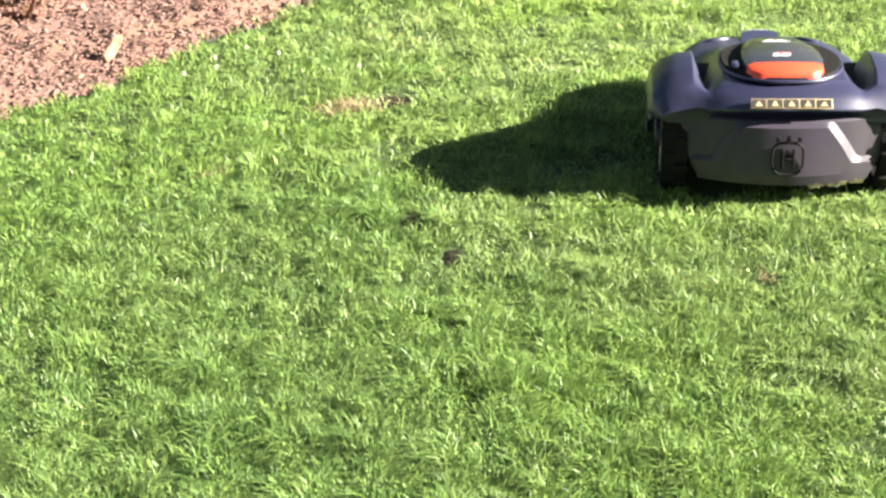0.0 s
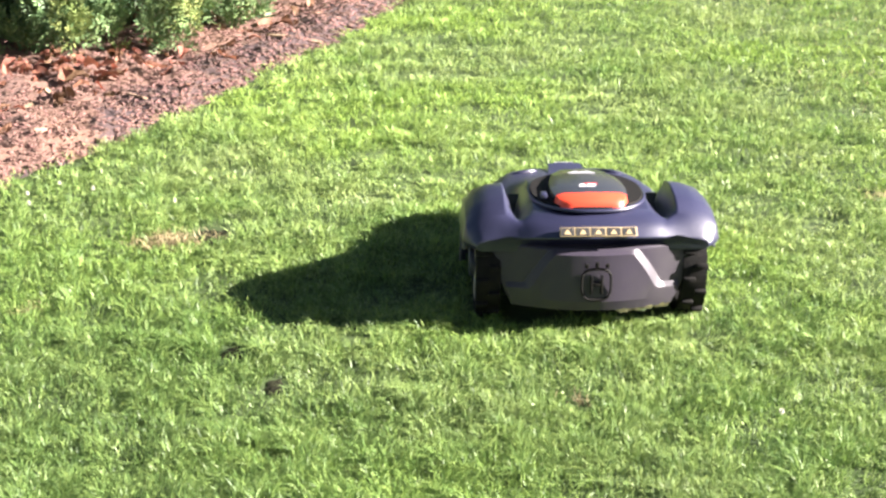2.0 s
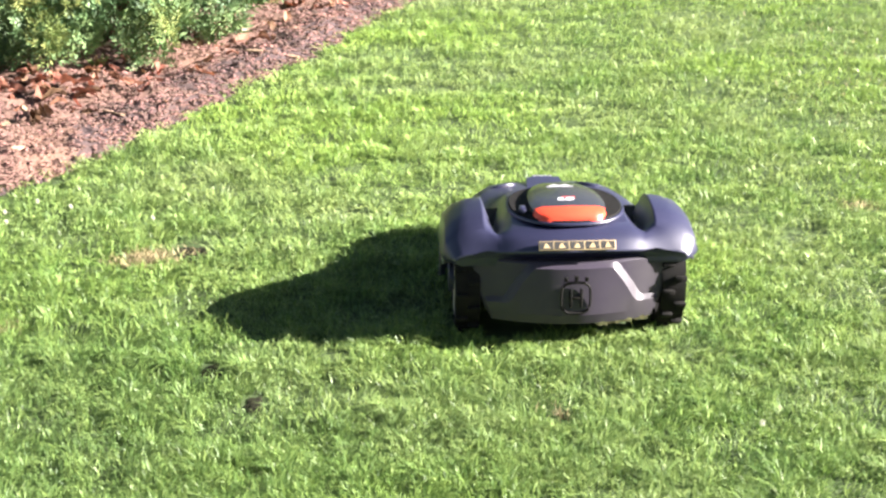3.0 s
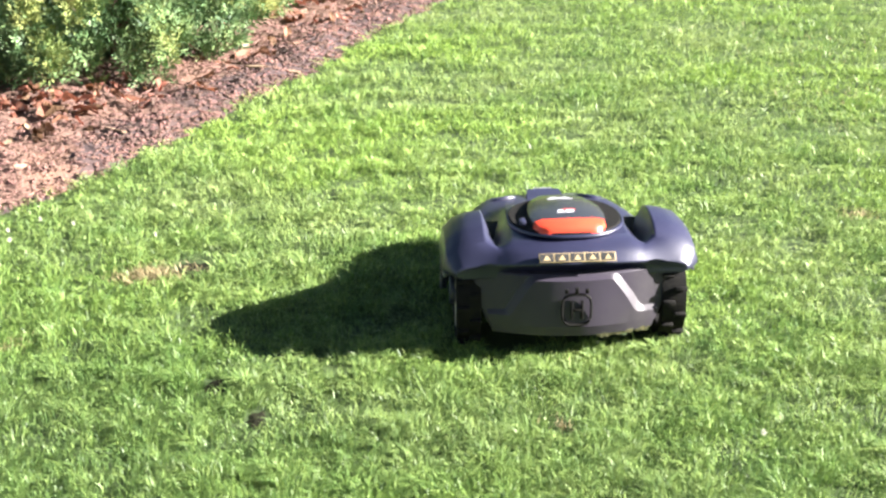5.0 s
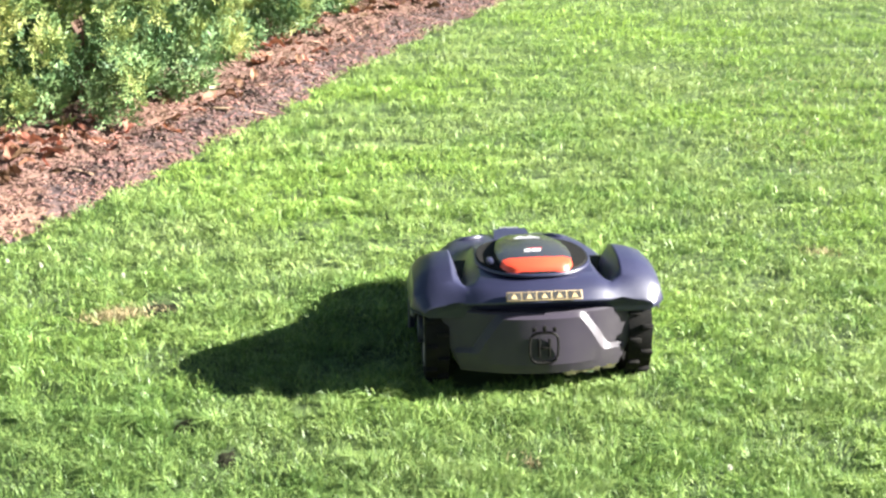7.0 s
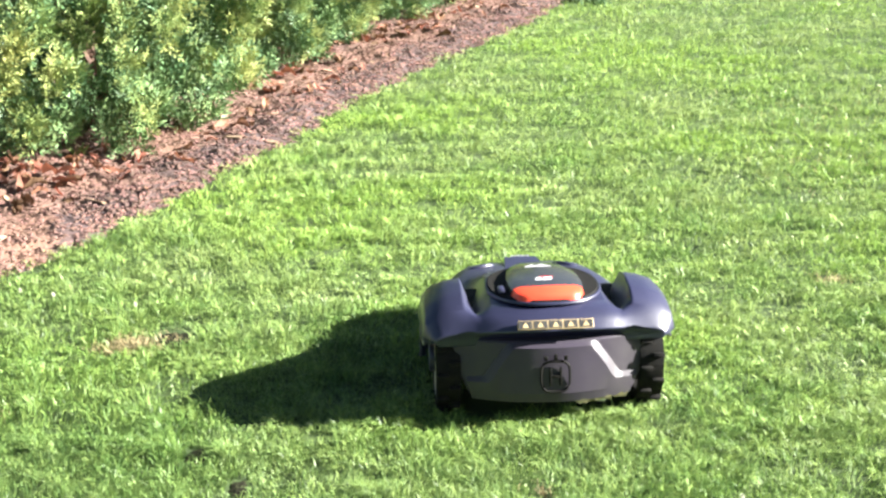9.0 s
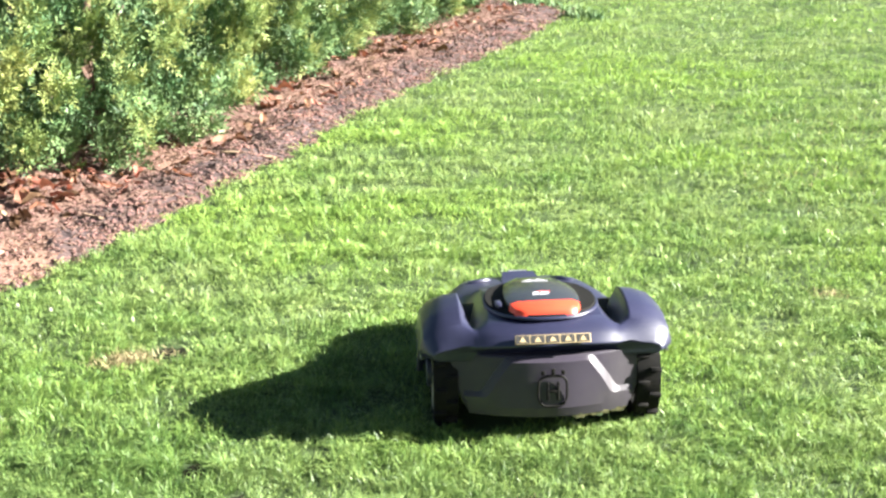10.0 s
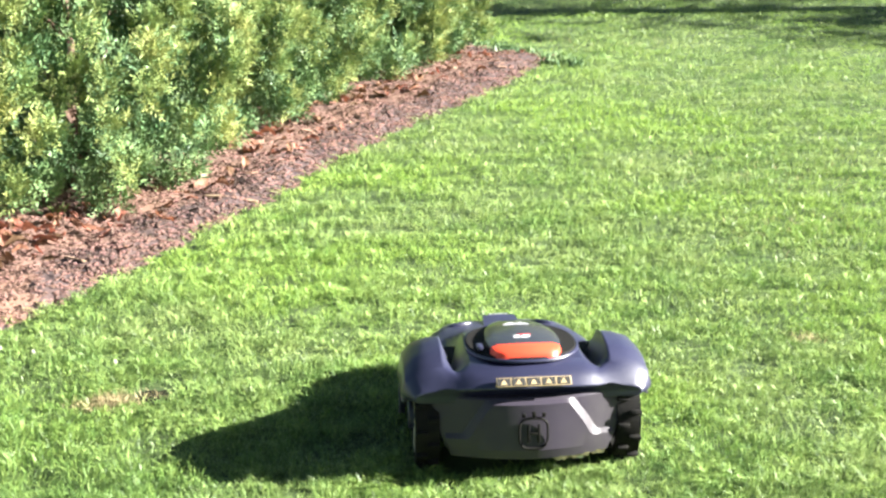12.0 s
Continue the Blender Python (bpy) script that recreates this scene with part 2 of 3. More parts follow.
def bed_height(x, y):
    u = np.maximum(edge_x(y) - x, 0)
    relief = 0.007 * field(x, y, 22, 1) + 0.004 * field(x, y, 60, 2) + 0.012 * field(x, y, 6, 3)
    return 0.006 + np.minimum(u / 0.12, 1.0) * (0.02 + np.maximum(relief, -0.012)) + 0.02 * np.minimum(u / 0.8, 1)


def blades(name, x, y, height, width, lean, material, label, category, seed, slim=None):
    """Curved grass blades with their own roots; the slim ones are single kites."""
    rng = np.random.RandomState(seed)
    n = len(x)
    slim = np.zeros(n, bool) if slim is None else slim
    # further off, more of the blades stand square to the low sun
    square = rng.uniform(0, 1, n) < np.clip((np.hypot(x, y) - 3.0) / 3.0, 0, 0.8)
    turn = np.where(square, np.pi / 2 + rng.normal(0, 0.55, n), rng.uniform(0, 2 * np.pi, n))
    side = np.stack([np.cos(turn), np.sin(turn), np.zeros(n)], -1)
    drift = rng.normal(0, 1, (n, 2)) * 1.05 + lean
    root = np.stack([x, y, np.full(n, -0.002)], -1)
    bend = np.concatenate([drift * height[:, None] * 0.62, np.zeros((n, 1))], 1)
    up = np.zeros((n, 3))
    up[:, 2] = height
    w = (width * rng.uniform(0.7, 1.3, n))[:, None] * side
    mid = root + up * 0.55 + bend * 0.35
    tip = root + up * (1 - 0.22 * np.minimum((drift ** 2).sum(1), 2.0))[:, None] + bend
    full, kite = ~slim, slim
    v = np.stack([root - w * 0.5, root + w * 0.5, mid + w * 0.42, mid - w * 0.42, tip], 1)[full].reshape(-1, 3)
    loops = ((np.arange(full.sum()) * 5)[:, None] + np.array([0, 1, 2, 3, 3, 2, 4])).ravel()
    sizes = np.tile([4, 3], full.sum())
    v2 = np.stack([root, mid + w * 0.5, tip, mid - w * 0.5], 1)[kite].reshape(-1, 3)
    loops = np.concatenate([loops, np.arange(len(v2)) + len(v)])
    me = raw_mesh(name, np.concatenate([v, v2]), loops, np.concatenate([sizes, np.full(kite.sum(), 4)]), material)
    me.shade_smooth()
    return tagged(new(name, me), label, category, kind="stuff")


BARE = ((-0.63, 3.58, 0.065, 0.075), (-0.72, 3.545, 0.055, 0.05), (-0.48, 2.91, 0.028, 0.05), (-0.37, 2.76, 0.025, 0.045), (0.236, 2.708, 0.02, 0.035),
        (-0.22, 2.98, 0.045, 0.03), (1.12, 3.913, 0.03, 0.03))


def lawn(mower):
    rng = np.random.RandomState(5)
    # places in a wide strip of lawn, thinning out with the distance
    n = 1250000
    d = 1.8 * (13.8 / 1.8) ** (rng.uniform(0, 1, n) ** 0.98)
    ang = radians(90) + rng.uniform(radians(-23), radians(31), n) + rng.normal(0, 0.035, n)
    d += np.abs(rng.normal(0, 0.12, n)) * np.where(d < 2.2, rng.choice([-1, 1], n), 0)
    x, y = d * np.cos(ang), d * np.sin(ang)
    keep = x > edge_x(y) + rng.normal(0, 0.022, n) + 0.02 * field(x, y, 40, 17)
    thin = field(x, y, 14, 4) + 0.6 * field(x, y, 40, 5)
    thin = thin + 0.4 * field(x, y, 95, 19)
    keep &= rng.uniform(0, 1, n) < np.clip(0.72 + 0.03 * (d - 2) + np.clip(0.50 - 0.07 * (d - 2), 0.08, 0.45) * thin, 0.30, 1)
    for bx, by, rx, ry in BARE:
        keep &= ((x - bx) / rx) ** 2 + ((y - by) / ry) ** 2 > rng.uniform(0.7, 1.4, n)
    inv = mower.matrix_world.inverted()
    lx = inv[0][0] * x + inv[0][1] * y + inv[0][3]
    ly = inv[1][0] * x + inv[1][1] * y + inv[1][3]
    keep &= ~((lx > 0.06) & (lx < 0.66) & (np.abs(ly) < 0.19))
    keep &= ~((np.abs(lx - AXLE) < 0.05) & (np.abs(ly) > 0.19) & (np.abs(ly) < 0.275))
    x, y, d = x[keep], y[keep], d[keep]
    x, y, d = x[:680000], y[:680000], d[:680000]
    tuft = field(x, y, 30, 6)
    height = (0.0305 + 0.0095 * tuft + 0.007 * field(x, y, 75, 16) + 0.006 * field(x, y, 9, 8)) * np.random.RandomState(9).uniform(0.65, 1.2, len(x))
    width = 0.0022 * np.maximum(1.0, (d / 3.0) ** 0.4)
    lean = np.stack([field(x, y, 44, 10), field(x, y, 44, 11)], -1) * (0.75 / np.maximum(1.0, d / 3.0))[:, None]
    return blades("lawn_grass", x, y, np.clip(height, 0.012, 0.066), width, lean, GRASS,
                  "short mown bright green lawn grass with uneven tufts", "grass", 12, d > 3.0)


def chips(name, count, material, label, near, seed):
    """Wood chips and bark bits strewn over the bed: small bent slivers."""
    rng = np.random.RandomState(seed)
    y = 3.1 + 6.2 * rng.uniform(0, 1, count) ** 1.25
    u = rng.uniform(0.0, 1.0, count) ** 1.2 * (0.34 if near else 1.25)
    rest = ~((y < 4.6) | (u > 0.30)) if near else ~((u < 0.28) & (y > 4.7) & (rng.uniform(0, 1, count) < 0.9))
    u, y = u[rest], y[rest]
    count = len(y)
    x = edge_x(y) - u
    z = bed_height(x, y)
    ln, wd = rng.gamma(2.2, 0.005, count) + 0.005, rng.uniform(0.003, 0.008, count)
    ln = ln * np.where(rng.uniform(0, 1, count) < 0.05, 2.8, 1.0)
    a, tilt, roll = rng.uniform(0, 6.28, count), rng.normal(0, 0.22, count), rng.normal(0, 0.3, count)
    f = np.stack([np.cos(a) * np.cos(tilt), np.sin(a) * np.cos(tilt), np.sin(tilt)], -1)
    s = np.stack([-np.sin(a) * np.cos(roll), np.cos(a) * np.cos(roll), np.sin(roll)], -1)
    u = np.cross(f, s)
    c = np.stack([x, y, z + 0.004], -1)
    th = rng.uniform(0.001, 0.0028, count)[:, None]
    F, S, U = f * ln[:, None] / 2, s * wd[:, None] / 2, u * th
    bow = u * (rng.uniform(-0.1, 0.25, count) * ln)[:, None]
    v = np.stack([c - F - S, c - F + S * 0.6, c + S + bow, c + F + S * 0.5, c + F - S * 0.8, c - S + bow,
                  c - F - S + U, c - F + S * 0.6 + U, c + S + bow + U, c + F + S * 0.5 + U, c + F - S * 0.8 + U, c - S + bow + U], 1).reshape(-1, 3)
    faces = [[6, 7, 8, 11], [11, 8, 9, 10], [0, 1, 7, 6], [1, 3, 9, 7], [3, 4, 10, 9], [4, 0, 6, 10]]
    loops = (np.arange(count) * 12)[:, None] + np.array(faces).ravel()
    me = raw_mesh(name, v, loops.ravel(), np.full(count * 6, 4), material)
    return tagged(new(name, me), label, "wood chips", kind="stuff")


# ---- robotic lawn mower: x ahead, y to its left, rear edge at x = 0 ----
def half(*v):
    return list(zip(v[::2], v[1::2]))


AXLE = 0.150


def bow(y):
    """How far the rounded tail lies ahead of its middle."""
    return 1.15 * min(abs(y), 0.19) ** 2


def wheel(mower, y, side):
    hub = part("wheel", wheel_tyre(y), BLACK, mower, "black rubber drive wheel with dirty lugs")
    bm = bmesh.new()
    m = Matrix.Translation((AXLE, y + side * 0.018, 0.118)) @ Matrix.Rotation(radians(-90 * side), 4, "X")
    rim = oval(0.098, 0.098, 36)
    inner = oval(0.080, 0.080, 36)
    lo = [bm.verts.new(m @ Vector((a, b, 0))) for a, b in rim]
    li = [bm.verts.new(m @ Vector((a, b, 0.004))) for a, b in inner]
    for i in range(36):
        bm.faces.new((lo[i], lo[(i + 1) % 36], li[(i + 1) % 36], li[i]))
    bmesh.ops.solidify(bm, geom=list(bm.faces), thickness=0.006)
    part("rim", bm, HUB, hub, "dusty pale wheel rim")
    for k in range(5):
        bm = bmesh.new()
        t = m @ Matrix.Rotation(2 * math.pi * k / 5 + 0.3, 4, "Z")
        prism(bm, [(0.022, -0.016), (0.085, -0.026), (0.088, 0.02), (0.026, 0.014)], 0.008, t)
        part("spoke", bm, HUB, hub)
    lug = None
    for i in range(24):
        a = 2 * math.pi * i / 24
        t = Matrix.Translation((AXLE, y, 0.118)) @ Matrix.Rotation(-a, 4, "Y") @ Matrix.Translation((0.117, 0.013 * (-1) ** i, 0))
        if lug is None:
            lug = part("lug", box(bmesh.new(), (0.012, 0.026, 0.010), Matrix.Identity(4), 0.002), BLACK, hub)
            lug.matrix_basis = t
        else:
            other = new("lug", lug.data)
            other.parent, other.matrix_basis = hub, t
    bm = bmesh.new()
    prism(bm, oval(0.032, 0.032, 20), 0.02, m)
    part("hub_cap", bm, PLASTIC, hub)
    return hub


def wheel_tyre(y):
    bm = bmesh.new()
    n = 48
    prof = ((-0.028, 0.096), (-0.026, 0.112), (0.0, 0.114), (0.026, 0.112), (0.028, 0.096), (0.02, 0.09), (-0.02, 0.09))
    rings = []
    for i in range(n):
        a = 2 * math.pi * i / n
        rings.append([bm.verts.new((AXLE + r * math.cos(a), y + w, 0.118 + r * math.sin(a))) for w, r in prof])
    for i in range(n):
        p, q = rings[i], rings[(i + 1) % n]
        for k in range(len(prof)):
            bm.faces.new((p[k], p[(k + 1) % len(prof)], q[(k + 1) % len(prof)], q[k]))
    return bm


def robotic_mower(place):
    mower = thing("robotic_mower", place, "dark grey robotic lawn mower with orange stop button on the lawn", "robotic mower")

    # upper shell: hump, fenders over the wheels, channels beside the hump, falling nose
    lip = (.280, .276, .262)
    plan = (0, .125, .148, .160, .186, .217, .250, .272) + lip
    shape = [
        (0.000, (0, .10, .14, .155, .180, .205, .228, .245, .252, .250, .240), (.205, .203, .199, .197, .197, .194, .189, .184, .177, .169, .163)),
        (0.022, (0, .11, .146, .158, .184, .212, .240, .258, .266, .264, .252), (.228, .225, .219, .215, .217, .213, .205, .194, .178, .168, .162)),
        (0.050, plan, (.239, .236, .226, .222, .234, .230, .219, .203, .174, .163, .158)),
        (0.082, plan, (.243, .239, .222, .212, .246, .242, .232, .212, .167, .156, .152)),
        (0.120, plan, (.244, .240, .216, .200, .254, .250, .239, .218, .166, .155, .151)),
        (0.200, plan, (.242, .237, .205, .188, .256, .251, .239, .216, .163, .153, .149)),
        (0.270, plan, (.235, .229, .192, .172, .240, .236, .224, .200, .150, .140, .136)),
        (0.350, (0, .12, .15, .165, .196, .218, .240, .256, .266, .264, .254), (.222, .214, .165, .150, .192, .188, .176, .153, .115, .106, .102)),
        (0.450, (0, .11, .145, .160, .190, .210, .230, .245, .256, .254, .246), (.188, .180, .154, .146, .150, .141, .129, .115, .098, .092, .089)),
        (0.540, (0, .10, .14, .160, .180, .197, .210, .224, .238, .236, .228), (.162, .160, .154, .150, .141, .130, .118, .107, .094, .088, .085)),
        (0.620, (0, .088, .12, .140, .157, .171, .184, .196, .208, .206, .198), (.146, .148, .146, .143, .134, .124, .114, .105, .092, .087, .083)),
        (0.675, (0, .075, .095, .112, .127, .140, .150, .160, .170, .168, .160), (.132, .134, .131, .128, .121, .114, .108, .101, .090, .085, .081)),
        (0.700, (0, .062, .080, .094, .107, .118, .126, .134, .142, .140, .132), (.118, .118, .116, .113, .109, .105, .101, .097, .088, .083, .079))]
    rows = []
    for i in range(len(shape) - 1):
        near = [np.array([[shape[k][0]] * 11, shape[k][1], shape[k][2]]) for k in (max(i - 1, 0), i, i + 1, min(i + 2, len(shape) - 1))]
        for t in (0.0, 0.25, 0.5, 0.75) + ((1.0,) if i == len(shape) - 2 else ()):
            a, b, c, d = near
            q = b + 0.5 * t * (c - a + t * (2 * a - 5 * b + 4 * c - d + t * (3 * (b - c) + d - a)))
            rows.append((float(q[0][0]), [(float(y), float(z)) for y, z in zip(q[1], q[2])]))
    bm = bmesh.new()
    loft(bm, rows)
    for v in bm.verts:
        v.co.x += bow(v.co.y) * max(0.0, 1 - v.co.x / 0.25)
    shell = part("shell", bm, PLASTIC, mower, "dark grey moulded plastic shell", angle=48)
    mod = shell.modifiers.new("edge", "BEVEL")
    mod.width, mod.segments, mod.limit_method, mod.angle_limit = 0.006, 3, "ANGLE", radians(34)

    # chassis and skirt
    bm = bmesh.new()
    loft(bm, [(0.06, half(0, .185, .165, .185, .165, .05, 0, .05)), (0.12, half(0, .19, .175, .19, .175, .04, 0, .04)),
              (0.33, half(0, .19, .18, .19, .18, .035, 0, .035)), (0.45, half(0, .15, .215, .12, .215, .04, 0, .04)),
              (0.62, half(0, .13, .19, .10, .185, .05, 0, .05)), (0.69, half(0, .11, .13, .09, .12, .06, 0, .06))], close=True)
    part("chassis", bm, BLACK, mower, "black underbody")
    bm = bmesh.new()
    loft(bm, [(0.345, half(.262, .108, .268, .100, .266, .06, .256, .052)), (0.45, half(.246, .092, .256, .088, .254, .052, .244, .046)),
              (0.56, half(.225, .090, .236, .085, .232, .054, .222, .048)), (0.64, half(.192, .088, .203, .083, .198, .056, .188, .05)),
              (0.69, half(.14, .086, .15, .081, .146, .06, .136, .055))], mirror=False, close=True)
    other = bm.copy()
    for v in other.verts:
        v.co.y = -v.co.y
    part("skirt", bm, PLASTIC, mower)
    part("skirt", other, PLASTIC, mower)
    bm = bmesh.new()
    loft(bm, [(0.665, half(0, .118, .15, .110, .172, .085, .160, .058, 0, .052)), (0.70, half(0, .120, .125, .112, .140, .085, .130, .062, 0, .056)),
              (0.72, half(0, .112, .09, .105, .10, .085, .09, .068, 0, .064))])
    part("front_bumper", bm, BUMPER, mower, "scuffed grey rubber front bumper", angle=50)

    # rear panel with its raised frame line and emblem
    bm = bmesh.new()
    z0, z1 = 0.062, 0.178
    cols = []
    for k in range(17):
        f = -1 + k / 8
        lo, mid, hi = 0.176 * f, 0.188 * f, 0.220 * f
        cols.append([bm.verts.new((x + bow(y), y, z)) for x, y, z in
                     ((0.065, lo, z0), (0.006, lo, z0), (0.001, mid, z0 + .012), (0.003, 0.200 * f, 0.10), (0.012, hi, z1), (0.065, hi, z1))])
    for a, b in zip(cols, cols[1:]):
        for i in range(5):
            bm.faces.new((a[i], a[i + 1], b[i + 1], b[i]))
    bm.faces.new(cols[0])
    bm.faces.new(list(reversed(cols[-1])))
    rear = part("rear_panel", bm, BUMPER, mower, "dusty grey plastic rear panel with a raised emblem", angle=20)
    mod = rear.modifiers.new("edge", "BEVEL")
    mod.width, mod.segments, mod.limit_method = 0.005, 2, "ANGLE"
    # proud middle of the panel, with a wide chamfer along its stepped upper edge
    def step(y):
        return float(np.interp(abs(y), (0.0, 0.084, 0.136, 0.21), (0.167, 0.167, 0.094, 0.092)))
    bm = bmesh.new()
    cols = []
    for k in range(49):
        y = 0.186 * (k - 24) / 24
        top, base = step(y), step(max(abs(y) - 0.013, 0)) + 0.007
        out = (bow(y) + 0.010 * max(0.0, (top - 0.1) / 0.086))
        back = (bow(y) + 0.003 + 0.010 * max(0.0, (base - 0.1) / 0.086))
        cols.append([bm.verts.new(p) for p in ((back + 0.02, y, base), (back - 0.001, y, base), (out - 0.007, y, top), (bow(y) - 0.008, y * 0.96, z0 + 0.014), (bow(y) - 0.002, y * 0.94, z0 - 0.004),
                                               (bow(y) + 0.03, y * 0.94, z0 - 0.004))])
    for a, b in zip(cols, cols[1:]):
        for i in range(5):
            bm.faces.new((a[i], a[i + 1], b[i + 1], b[i]))
    bm.faces.new(cols[0])
    bm.faces.new(list(reversed(cols[-1])))
    part("rear_plate", bm, BUMPER, rear, "proud grey plate with a chamfered upper edge", angle=22)
    em = Matrix.Translation((-0.0085, -0.004, 0.112)) @ Matrix(((0, 0, -1, 0), (-1, 0, 0, 0), (0, 1, 0, 0), (0, 0, 0, 1)))
    shield = [(0.031 * a, 0.030 * b - 0.002) for a, b in oval(1, 1, 28, 3.2)]
    bm = bmesh.new()
    tube(bm, [em @ Vector((a, b, 0.0)) for a, b in shield], 0.003, 6, True)
    part("emblem_ring", bm, BLACK, rear)
    for a, b, w, h in ((-.011, -.003, .006, .034), (.011, -.003, .006, .034), (0, -.003, .018, .005),
                       (-.022, .036, .008, .010), (0, .038, .008, .013), (.022, .036, .008, .010)):
        bm = bmesh.new()
        box(bm, (w, h, 0.005), em @ Matrix.Translation((a, b, 0.001)), 0.001)
        part("emblem_bar", bm, BLACK, rear)
    bm = bmesh.new()
    rng = random.Random(4)
    for _ in range(60):
        y = -rng.uniform(0.05, 0.165)
        box(bm, (rng.uniform(.003, .008), rng.uniform(.004, .02), rng.uniform(.003, .007)),
            Matrix.Translation((rng.uniform(0.002, 0.02) + bow(y), y, 0.057 + rng.uniform(-.003, .003))) @ Matrix.Rotation(rng.uniform(-.4, .4), 4, "X"))
    tagged(part("dried_clipping", bm, DIRT, rear, "dried grass clippings stuck to the lower lip"), kind="stuff")

    # warning label strip on the rear slope
    slope = math.atan2(0.024, 0.022)
    sm = Matrix.Translation((0.0105, -0.006, 0.2180)) @ Matrix.Rotation(-slope, 4, "Y") @ Matrix.Rotation(radians(-90), 4, "Z")
    bm = bmesh.new()
    box(bm, (0.164, 0.021, 0.0024), sm, 0.0008)
    strip = part("warning_label", bm, LABEL_TAN, mower, "tan warning label strip with black pictogram panels")
    for k in range(5):
        bm = bmesh.new()
        prism(bm, [(-.0145, -.0088), (.0145, -.0088), (.0145, .0088), (-.0145, .0088)], 0.0008, sm @ Matrix.Translation((-0.0655 + k * 0.0327, 0, 0.0012)))
        panel = part("pictogram_panel", bm, LABEL_DARK, strip)
        bm = bmesh.new()
        prism(bm, [(-.0075, -.006), (.0075, -.006), (.0, .0062)], 0.0006, sm @ Matrix.Translation((-0.0655 + k * 0.0327, 0, 0.0021)))
        part("triangle", bm, LABEL_TAN, panel)

    # flat black plate painting the shade of a sunk gap, lid, stop button
    tilt = Matrix.Translation((0.195, 0, 0.240)) @ Matrix.Rotation(radians(4.0), 4, "Y")
    bm = bmesh.new()
    prism(bm, [(a + 0.012, b) for a, b in oval(0.148, 0.124, 48, 2.3)], 0.005, tilt)
    recess = part("recess", bm, BLACK, mower, "black oval plate painting the shaded gap round the lid")
    bm = bmesh.new()
    tube(bm, [tilt @ Vector((a + 0.012, b, -0.002)) for a, b in oval(0.151, 0.127, 56, 2.3)], 0.0045, 8, True)
    part("recess_rim", bm, PLASTIC, recess, "raised dark grey rim")
    lm = Matrix.Translation((0.0, 0, 0.0)) @ tilt
    rows = []
    for x, w, h in ((-.130, .052, .008), (-.124, .066, .017), (-.108, .076, .023), (-.088, .081, .026)):
        rows.append((x, half(0, h, w * .75, h - .001, w * .94, h - .006, w, .002)))
    bm = bmesh.new()
    loft(bm, rows)
    for v in bm.verts:
        v.co = lm @ v.co
    button = part("stop_button", bm, ORANGE, mower, "bright orange stop button", angle=40)
    rows = []
    for x, w, h in ((-.0875, .082, .0255), (-.04, .087, .0260), (0.02, .086, .025), (.08, .078, .022), (.13, .064, .018), (.15, .05, .015), (.158, .04, .004)):
        rows.append((x, half(0, h, w * .72, h - .001, w * .95, h - .008, w, .002)))
    bm = bmesh.new()
    loft(bm, rows)
    for v in bm.verts:
        v.co = lm @ v.co
    lid = part("lid", bm, GLOSS, mower, "black hinged cover over the keypad", angle=40)
    badge = lm @ Matrix.Translation((-0.030, 0.0, 0.0250))
    for a, b, w, h, mt in ((0, .012, .014, .012, PRINT), (0, -.008, .014, .018, PRINT), (.012, -.006, .006, .03, RED_PRINT), (-.010, .004, .004, .034, PRINT)):
        bm = bmesh.new()
        box(bm, (w, h, 0.0012), badge @ Matrix.Translation((a, b, 0.0012)))
        part("badge_mark", bm, mt, lid)
    for k in range(3):
        bm = bmesh.new()
        box(bm, (0.005, 0.06 - k * 0.014, 0.0012), lm @ Matrix.Translation((0.092 + k * 0.012, 0.0, 0.0212 - k * .0014)) @ Matrix.Rotation(radians(6), 4, "Y"))
        part("lettering_bar", bm, PRINT, lid)
    # fixed latch by the recess
    bm = bmesh.new()
    box(bm, (0.03, 0.014, 0.012), lm @ Matrix.Translation((-0.06, 0.100, 0.012)), 0.003)
    part("latch", bm, PLASTIC, recess)

    # nose block with badge plate, lamps
    bm = bmesh.new()
    loft(bm, [(0.42, half(0, .178, .042, .176, .050, .155)), (0.50, half(0, .163, .048, .161, .056, .14)), (0.60, half(0, .156, .046, .154, .052, .125)),
              (0.655, half(0, .156, .040, .154, .046, .115)), (0.69, half(0, .13, .032, .13, .036, .105))])
    nose = part("nose_block", bm, PLASTIC, mower, "raised dark nose", angle=25)
    bm = bmesh.new()
    pm = Matrix.Translation((0.677, 0, 0.126)) @ Matrix.Rotation(radians(70), 4, "Y")
    prism(bm, [(-.028, -.024), (.028, -.020), (.028, .020), (-.028, .024)], 0.004, pm)
    part("badge_plate", bm, SILVER, nose, "silver badge plate")
    for s in (-1, 1):
        bm = bmesh.new()
        hm = Matrix.Translation((0.606, 0.110 * s, 0.126)) @ Matrix.Rotation(radians(38), 4, "Y") @ Matrix.Rotation(radians(-14 * s), 4, "X")
        pts = [hm @ Vector((a, b, 0.010)) for a, b in oval(0.034, 0.040, 32)]
        tube(bm, pts, 0.005, 8, True)
        lamp = part("headlight", bm, PLASTIC, mower, "oval headlight hollow")
        bm = bmesh.new()
        prism(bm, oval(0.036, 0.042, 32), 0.008, hm)
        part("headlight_dish", bm, BUMPER, lamp, "pale grey oval dish")

